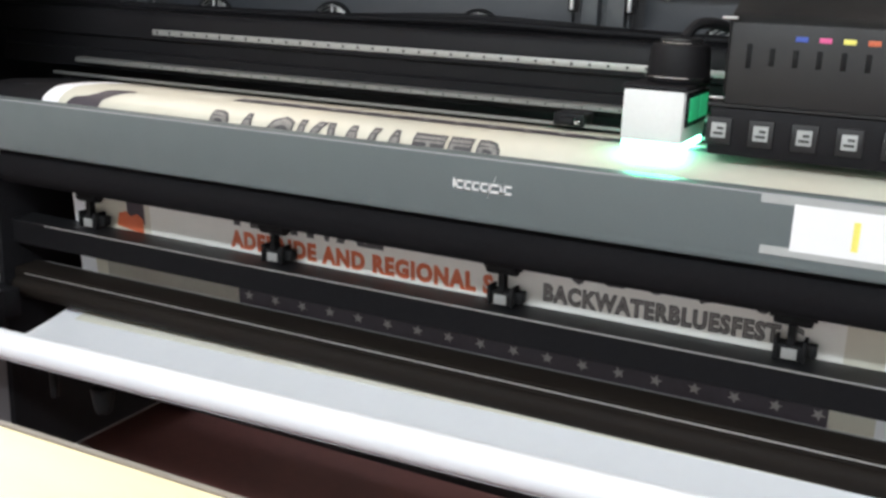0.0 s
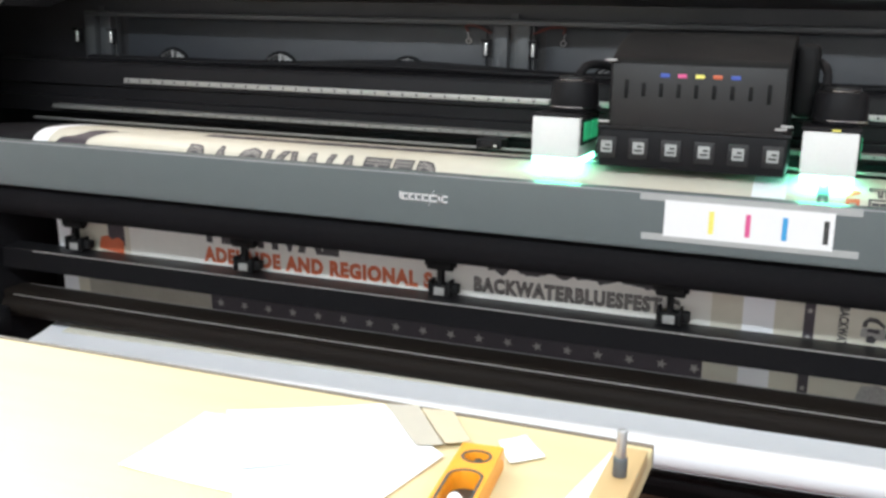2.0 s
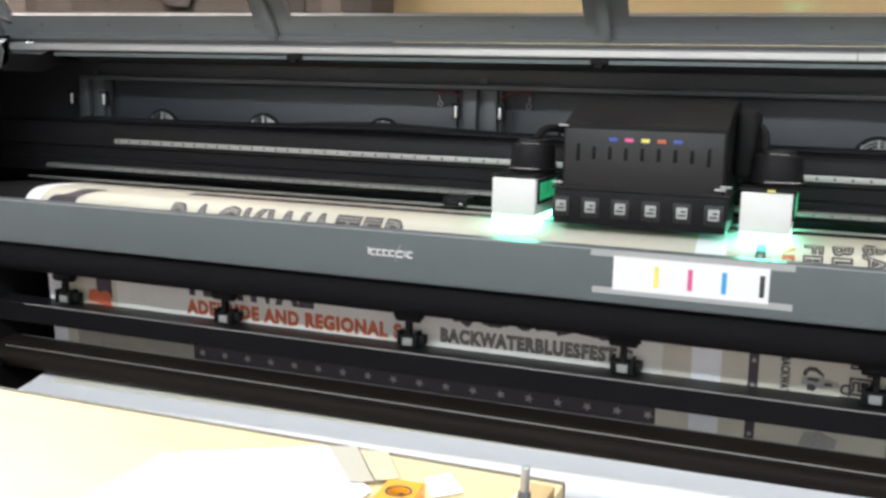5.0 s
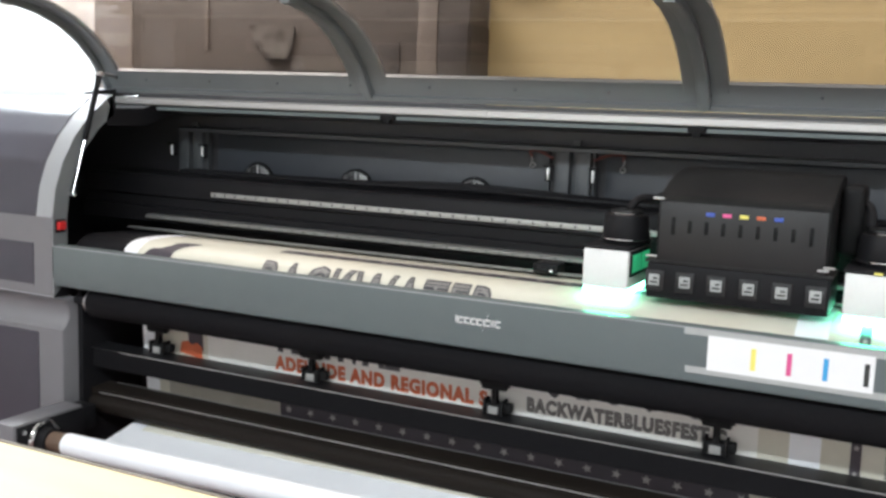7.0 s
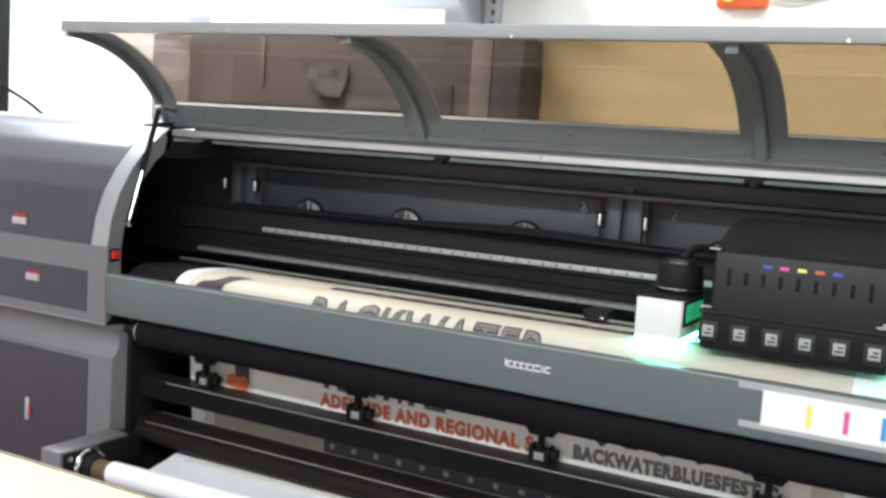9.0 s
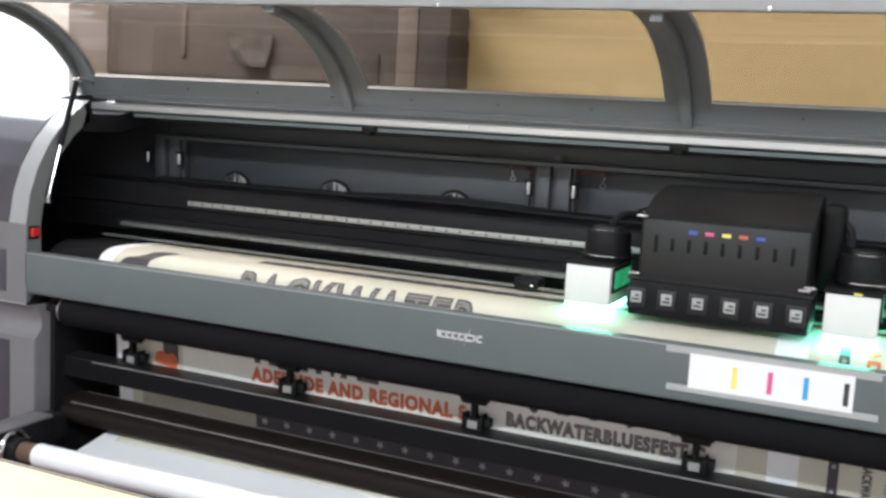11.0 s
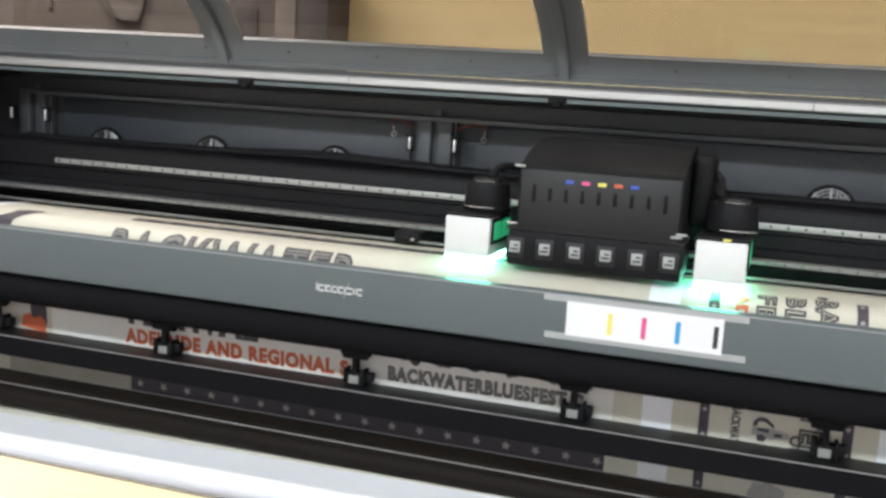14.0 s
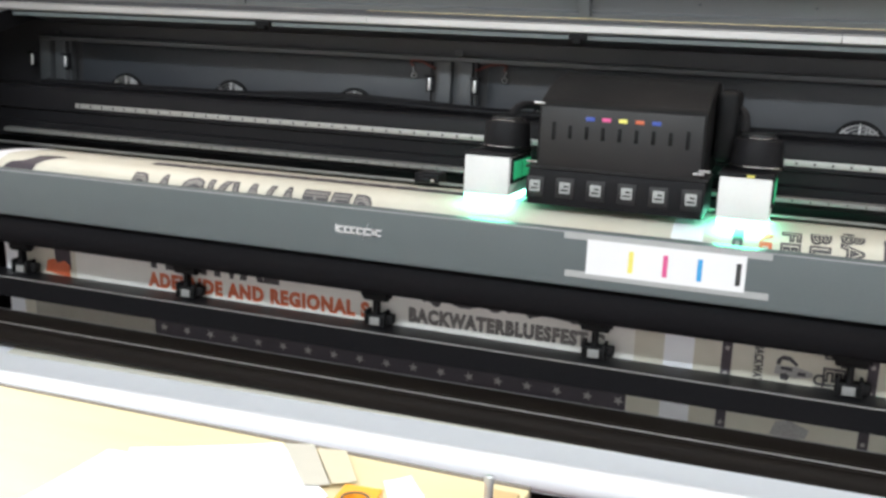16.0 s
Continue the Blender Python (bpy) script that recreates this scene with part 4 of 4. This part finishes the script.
# lighter strip paints the light caught by the guide's rear edge
part("rear_edge", box(0.33, RIGHT - 0.01, 0.1465, 0.1495, 0.6112, 0.6126), DULLALU, guide, "thin strip painted as the lit rear edge")
part("lower_guide", tube((0.297, 0.098, 0.563), (RIGHT, 0.098, 0.563), 0.026, 28), BROWNBLACK, guide)

# ---- take-up roll with its white sheet ----
roll = thing("take_up_roll", (1.9, -0.15, 0.48), "roll of white vinyl on the take-up tube", "vinyl roll")
RY, RZ, RR = -0.145, 0.536, 0.029
part("vinyl_roll", tube((0.452, RY, RZ), (3.36, RY, RZ), RR, 48), PAPER, roll, "wound white vinyl", smooth=60)
part("core", tube((0.395, RY, RZ), (0.455, RY, RZ), 0.0255, 32), CORE, roll, "brown cardboard core end")
part("clamp_ring", ring((0.370, RY, RZ), (1, 0, 0), 0.044, 0.008, 40), CHROME, roll, "chrome clamp ring")
part("hub", tube((0.345, RY, RZ), (0.40, RY, RZ), 0.034, 32, bevel=0.004), BLACK, roll)
web = [(0.135, 0.529), (0.06, 0.512), (0.0, 0.5005), (-0.06, 0.4990), (-0.11, 0.5025), (RY, RZ - RR - 0.001), (RY - 0.012, RZ - RR + 0.001)]
part("slack_sheet", prism(web + [(y, z - 0.0012) for y, z in web[::-1]], 0.430, 3.355), PAPER, roll, "white vinyl web running to the roll", smooth=80)
edge = [(0.135, 0.5306), (0.110, 0.5249), (0.078, 0.5177)]
part("printed_edge", prism(edge + [(y, z - 0.0008) for y, z in edge[::-1]], 0.487, 2.146), CREAM, roll, "cream printed strip on the web", smooth=80)
# the roll hangs about a degree out of level, higher towards its far end
roll.location.z += 0.0257
roll.rotation_euler.y = radians(-1.0)
arm = thing("roll_stand", (0.32, -0.1, 0.5), "grey steel stand arm carrying the vinyl roll", "roll stand")
part("arm_bar", box(0.2815, 0.352, -0.228, 0.0, 0.498, 0.588, 0.004), GREYPURPLE, arm)
part("arm_bracket", box(0.2815, 0.345, 0.0005, 0.0545, 0.51, 0.575, 0.002), BLACK, arm, "black mounting bracket")
part("arm_face", box(0.352, 0.357, -0.220, 0.0, 0.500, 0.582, 0.002), BLACK, arm, "black side plate")
for yy, zz in ((-0.20, 0.565), (-0.20, 0.52)):
    part("arm_bolt", tube((0.356, yy, zz), (0.361, yy, zz), 0.006, 12), STEEL, arm)
base = thing("base_frame", (1.9, 0.1, 0), "black steel base beam under the printer", "printer base")
part("cross_beam", box(0.30, RIGHT, 0.74, 0.86, 0.05, 0.15, 0.006), BLACKSOFT, base)
part("knob_rail", box(0.29, RIGHT, -0.075, -0.045, 0.462, 0.480, 0.003), BLACK, base)
for kx in (0.565, 0.705):
    part("adjuster_knob", tube((kx, -0.06, 0.395), (kx, -0.06, 0.452), 0.017 if kx > 0.7 else 0.008, 18, r1=0.026 if kx > 0.7 else 0.010, bevel=0.004), BLACKSOFT, base, "black adjuster knob")
    part("knob_post", box(kx - 0.008, kx + 0.008, -0.068, -0.052, 0.45, 0.463, 0.002), BLACKSOFT, base)

# ---- work table and what lies on it ----
TZ = 0.893
table = thing("work_table", (1.2, -1.35, 0), "pale plywood work table in front of the printer", "table")
part("tabletop", box(0.15, 2.136, -1.80, -0.912, TZ - 0.022, TZ, 0.002), PLY, table)
part("edge_strip", box(0.15, 2.136, -0.9118, -0.905, TZ - 0.024, TZ + 0.001, 0.001), EDGE, table, "dark worn edge strip")
part("apron", box(0.22, 2.06, -1.72, -0.99, TZ - 0.10, TZ - 0.023), EDGE, table)
for tx in (0.25, 2.03):
    for ty in (-1.70, -1.01):
        part("leg", box(tx - 0.03, tx + 0.03, ty - 0.03, ty + 0.03, 0, TZ - 0.10, 0.004), EDGE, table)
batten = thing("batten", (2.118, -1.3, TZ), "narrow pine batten along the table edge", "batten")
part("batten_strip", box(2.107, 2.1385, -1.78, -0.962, TZ + 0.0005, TZ + 0.018, 0.002), BATTEN, batten)
bolt = thing("upright_bolt", (2.124, -1.030, TZ + 0.018), "grey steel bolt with a dark sleeve standing in the batten", "bolt")
part("bolt_shank", tube((2.124, -1.030, TZ + 0.0175), (2.124, -1.030, TZ + 0.062), 0.0046, 14, bevel=0.001), STEEL, bolt)
part("bolt_sleeve", tube((2.124, -1.030, TZ + 0.018), (2.124, -1.030, TZ + 0.036), 0.0066, 16, bevel=0.001), DARKGREY, bolt, "dark metal sleeve")


def paper_sheet(name, corners, mat, label, lift, category="paper"):
    """A thin, faintly curled sheet on the table, from four corners."""
    bm = bmesh.new()
    n = 10
    a, b, c, d = (Vector(p) for p in corners)
    grid = []
    for i in range(n + 1):
        grid.append([])
        for j in range(n + 1):
            u, v = i / n, j / n
            p = a.lerp(b, u).lerp(d.lerp(c, u), v)
            h = 0.0009 * (0.6 + noise.noise(Vector((p.x * 9, p.y * 9, lift * 900)))) + 0.003 * max(0, abs(u - 0.5) + abs(v - 0.5) - 0.75)
            grid[-1].append(bm.verts.new((p.x, p.y, TZ + lift + h)))
    for i in range(n):
        for j in range(n):
            bm.faces.new((grid[i][j], grid[i + 1][j], grid[i + 1][j + 1], grid[i][j + 1]))
    ret = bmesh.ops.extrude_face_region(bm, geom=bm.faces[:])
    for g in ret["geom"]:
        if isinstance(g, bmesh.types.BMVert):
            g.co.z -= 0.0007
    return solid(name, bm, mat, label, category, "papers on the table", smooth=60)


GREYCUT = material("grey_beige_offcut", (0.43, 0.385, 0.31), 0.45, grain=0.06, stain=0.25)
BEIGECUT = material("beige_offcut", (0.50, 0.42, 0.29), 0.5, grain=0.05, stain=0.2)
paper_sheet("paper_sheet", [(1.681, -1.164), (1.679, -1.022), (1.87, -0.995), (1.834, -1.172)], PAPERWHITE, "loose white sheet of paper on the table", 0.0006)
paper_sheet("paper_sheet", [(1.700, -1.012), (1.843, -0.925), (1.952, -1.024), (1.905, -1.31)], PAPERWHITE, "white sheet of paper overlapping another on the table", 0.0022)
paper_sheet("vinyl_offcut", [(1.847, -0.925), (1.880, -0.914), (1.944, -1.003), (1.919, -1.014)], GREYCUT, "grey translucent vinyl offcut on the table", 0.0042, "offcut")
paper_sheet("vinyl_offcut", [(1.888, -0.923), (1.922, -0.916), (1.966, -0.984), (1.945, -1.001)], BEIGECUT, "beige vinyl offcut on the table", 0.0045, "offcut")
paper_sheet("paper_scrap", [(1.990, -0.967), (2.011, -0.942), (2.043, -0.983), (2.016, -1.012)], PAPERWHITE, "crumpled white paper scrap on the table", 0.002, "paper scrap")
paper_sheet("paper_sheet", [(2.068, -1.16), (2.099, -0.945), (2.1055, -0.938), (2.1055, -1.30)], PAPERWHITE, "white paper beside the batten", 0.001)
paper_sheet("printed_note", [(1.767, -1.099), (1.803, -1.069), (1.832, -1.101), (1.793, -1.131)], material("pale_blue_paper", (0.70, 0.75, 0.86), 0.6, grain=0.08, scale=20), "pale blue printed note on white paper", 0.0045)

level = thing("spirit_level", (1.97, -1.2, TZ), "orange spirit level lying on its side", "spirit level")


def oval(cx0, cy0, w, h, n=28):
    half = max(0, h / 2 - w / 2)
    return [(cx0 + w / 2 * math.cos(2 * math.pi * k / n), cy0 + w / 2 * math.sin(2 * math.pi * k / n) + (half if math.sin(2 * math.pi * k / n) > 0 else -half)) for k in range(n)]


LW, LL = 0.038, 0.62
frame_bm = plate([[(0, 0), (LW, 0), (LW, LL), (0, LL)], oval(LW / 2, LL - 0.028, 0.026, 0.026), oval(LW / 2, LL - 0.108, 0.030, 0.100), oval(LW / 2, 0.20, 0.030, 0.09)], 0.020, 0.0012)
AT = pose(2.0395, -1.646, TZ + 0.0122, 0, 0, 6.0)
bmesh.ops.transform(frame_bm, matrix=AT, verts=frame_bm.verts)
body = part("level_body", frame_bm, ORANGE, level, "orange painted aluminium body")
# dark plate added under the holes as the shade inside them
backing = box(0.006, LW - 0.006, 0.14, LL - 0.010, -0.0085, -0.0065)
bmesh.ops.transform(backing, matrix=AT, verts=backing.verts)
part("level_core", backing, KEY, level, "dark plate painted as shade in the holes")
for yy, w, h in ((LL - 0.028, 0.029, 0.029), (LL - 0.108, 0.033, 0.103), (0.20, 0.033, 0.093)):
    lip = plate([oval(LW / 2, yy, w, h), oval(LW / 2, yy, w - 0.005, h - 0.005)], 0.0232)
    bmesh.ops.transform(lip, matrix=AT, verts=lip.verts)
    part("bezel", lip, KEY, body, "black bezel")
for yy, a in ((LL - 0.028, 0), (LL - 0.108, 90)):
    v = tube((0, -0.011, 0), (0, 0.011, 0), 0.005, 16) if a == 0 else tube((-0.002, -0.044, 0.001), (-0.002, 0.010, 0.001), 0.007, 16)
    bmesh.ops.transform(v, matrix=AT @ Matrix.Translation((LW / 2, yy, 0)), verts=v.verts)
    part("vial", v, PAPERWHITE if a else KEY, body, "pale vial" if a else "dark vial")

# ---- behind the printer ----
board = thing("plywood_board", (2.5, 1.27, 0), "honey-coloured plywood boards leaning on the wall", "board")
part("board_sheet", box(0.955, 4.6, 1.235, 1.285, 0.0, 1.815, 0.003), BOARD, board)
cup = thing("storage_cupboard", (0.15, 1.1, 0), "brown wooden storage cupboard behind the printer", "cupboard")
part("cupboard_body", box(-0.690, 0.955, 1.08, 1.232, 0.0, 1.795, 0.004), CUPBOARD, cup)
# thin panel added to darken the cupboard's side
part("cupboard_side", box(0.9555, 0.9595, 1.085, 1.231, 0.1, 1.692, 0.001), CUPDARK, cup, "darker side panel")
# set apart by its darker colour only, not sunk into the front
part("cupboard_recess", box(0.846, 0.952, 1.074, 1.082, 1.2, 1.692, 0.002), CUPDARK, cup, "darker door panel")
part("end_panel", box(-0.688, -0.49, 1.0755, 1.082, 0.1, 1.79, 0.002), CUPPALE, cup, "paler end panel")
part("door_stile", box(0.765, 0.840, 1.0755, 1.082, 0.1, 1.79, 0.002), CUPPALE, cup, "paler upright stile")
# dark patch painted where a shadow lies on the front
part("lower_recess", box(0.60, 0.70, 1.0745, 1.082, 1.2, 1.628, 0.002), CUPDARK, cup, "dark patch painted as a shadow")
part("door_edge", box(-0.132, -0.114, 1.0735, 1.082, 1.603, 1.79, 0.002), CUPPALE, cup, "thin pale upright strip")
# dark streaks across the lower front
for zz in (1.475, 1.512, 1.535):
    part("shelf_lip", box(-0.48, 0.59, 1.073, 1.082, zz - 0.006, zz + 0.004, 0.001), CUPDARK, cup, "dark horizontal streak")
# creased pale shape before the cupboard, tapering downwards
bag = bmesh.new()
rows = []
for i in range(13):
    v = i / 12
    half = 0.100 - 0.052 * v ** 1.5
    row = []
    for j in range(17):
        u = j / 16 * 2 - 1
        crease = 0.006 * noise.noise(Vector((u * 3.1, v * 2.3, 0.7))) + 0.004 * noise.noise(Vector((u * 9, v * 7, 2.1)))
        row.append(bag.verts.new((0.172 + 0.03 * v + u * half + 0.010 * noise.noise(Vector((v * 4, u, 5.0))), 1.058 + crease + 0.010 * u * u, 1.688 - 0.115 * v + 0.006 * noise.noise(Vector((u * 2.2, 3.0, v))))))
    rows.append(row)
for r0, r1 in zip(rows, rows[1:]):
    for j in range(16):
        bag.faces.new((r0[j], r0[j + 1], r1[j + 1], r1[j]))
ret = bmesh.ops.extrude_face_region(bag, geom=bag.faces[:])
for g in ret["geom"]:
    if isinstance(g, bmesh.types.BMVert):
        g.co.y += 0.008
solid("pale_bag", bag, material("grey_shape", (0.150, 0.134, 0.122), 0.6, grain=0.1), "creased pale shape in front of the cupboard", "bag")

# wall unit on its shelf
shelf = thing("wall_shelf", (0.0, 1.15, 2.05), "white wall shelf on two brackets", "shelf")
part("shelf_board", box(-0.77, 1.00, 1.06, 1.30, 2.024, 2.040, 0.002), FROST, shelf)
part("shelf_edge", box(-0.77, 1.00, 1.054, 1.0598, 2.016, 2.040), material("shelf_edge", (0.22, 0.20, 0.20), 0.5, grain=0.1), shelf, "dark front edge")
for x in (-0.625, 0.735):
    bracket = part("shelf_bracket", box(x - 0.022, x + 0.022, 1.272, 1.2995, 1.815, 2.0235, 0.003), UNITCASE, shelf, "grey slotted wall bracket")
    part("bracket_arm", prism([(1.272, 2.0235), (1.09, 2.0235), (1.09, 2.012), (1.272, 1.975)], x - 0.008, x + 0.008), UNITCASE, bracket)
    for zz in (1.86, 1.90, 1.94):
        part("bracket_slot", box(x - 0.006, x + 0.006, 1.270, 1.2725, zz - 0.010, zz + 0.010), CUPDARK, bracket)
unit = thing("air_conditioner", (0.04, 1.2, 1.80), "white wall-mounted air conditioner with rounded corners", "air conditioner")
part("case", prism([(1.299, 2.010), (1.13, 2.010), (1.10, 1.99), (1.10, 1.93), (1.12, 1.86), (1.16, 1.81), (1.299, 1.80)], -0.56, 0.690, 0.02), UNITCASE, unit)
part("front_flap", box(-0.42, 0.63, 1.108, 1.125, 1.80, 1.885, 0.006), PAPERWHITE, unit, "white air flap")
alarm = thing("wall_alarm", (1.62, 1.28, 1.9), "orange-red wall switch box with yellow disc and black knob", "wall switch")
part("alarm_plate", box(1.517, 1.674, 1.262, 1.2995, 1.909, 1.985, 0.010), ORANGERED, alarm)
part("alarm_disc", tube((1.559, 1.264, 1.951), (1.559, 1.250, 1.951), 0.026, 28, bevel=0.004), YELLOW, alarm, "yellow disc")
part("alarm_knob", tube((1.624, 1.264, 1.953), (1.624, 1.240, 1.953), 0.019, 24, r1=0.015, bevel=0.004), KEY, alarm, "black knob")
part("alarm_cord", hose([(1.69, 1.285, 1.942), (1.74, 1.285, 1.929), (1.80, 1.29, 1.935), (1.86, 1.292, 1.952)], 0.005), TAPE, alarm, "grey cord")
solid("dark_post", box(-1.95, -1.845, 1.16, 1.30, 0, 2.5, 0.004), BLACKSOFT, "dark upright post on the wall", "post")
solid("wall_cable", hose([(-1.86, 1.22, 1.60), (-1.79, 1.20, 1.578), (-1.724, 1.20, 1.552), (-1.587, 1.20, 1.502), (-1.461, 1.20, 1.436), (-1.38, 1.20, 1.37), (-1.34, 1.18, 1.25), (-1.33, 1.15, 1.05)], 0.007), BLACKSOFT, "black cable drooping from the post", "cable")
solid("wall_panel", box(-1.484, -1.348, 1.285, 1.2995, 1.82, 2.055, 0.004), material("pale_pink_panel", (0.80, 0.76, 0.72), 0.6, grain=0.03), "pale beige panel on the wall", "wall panel")
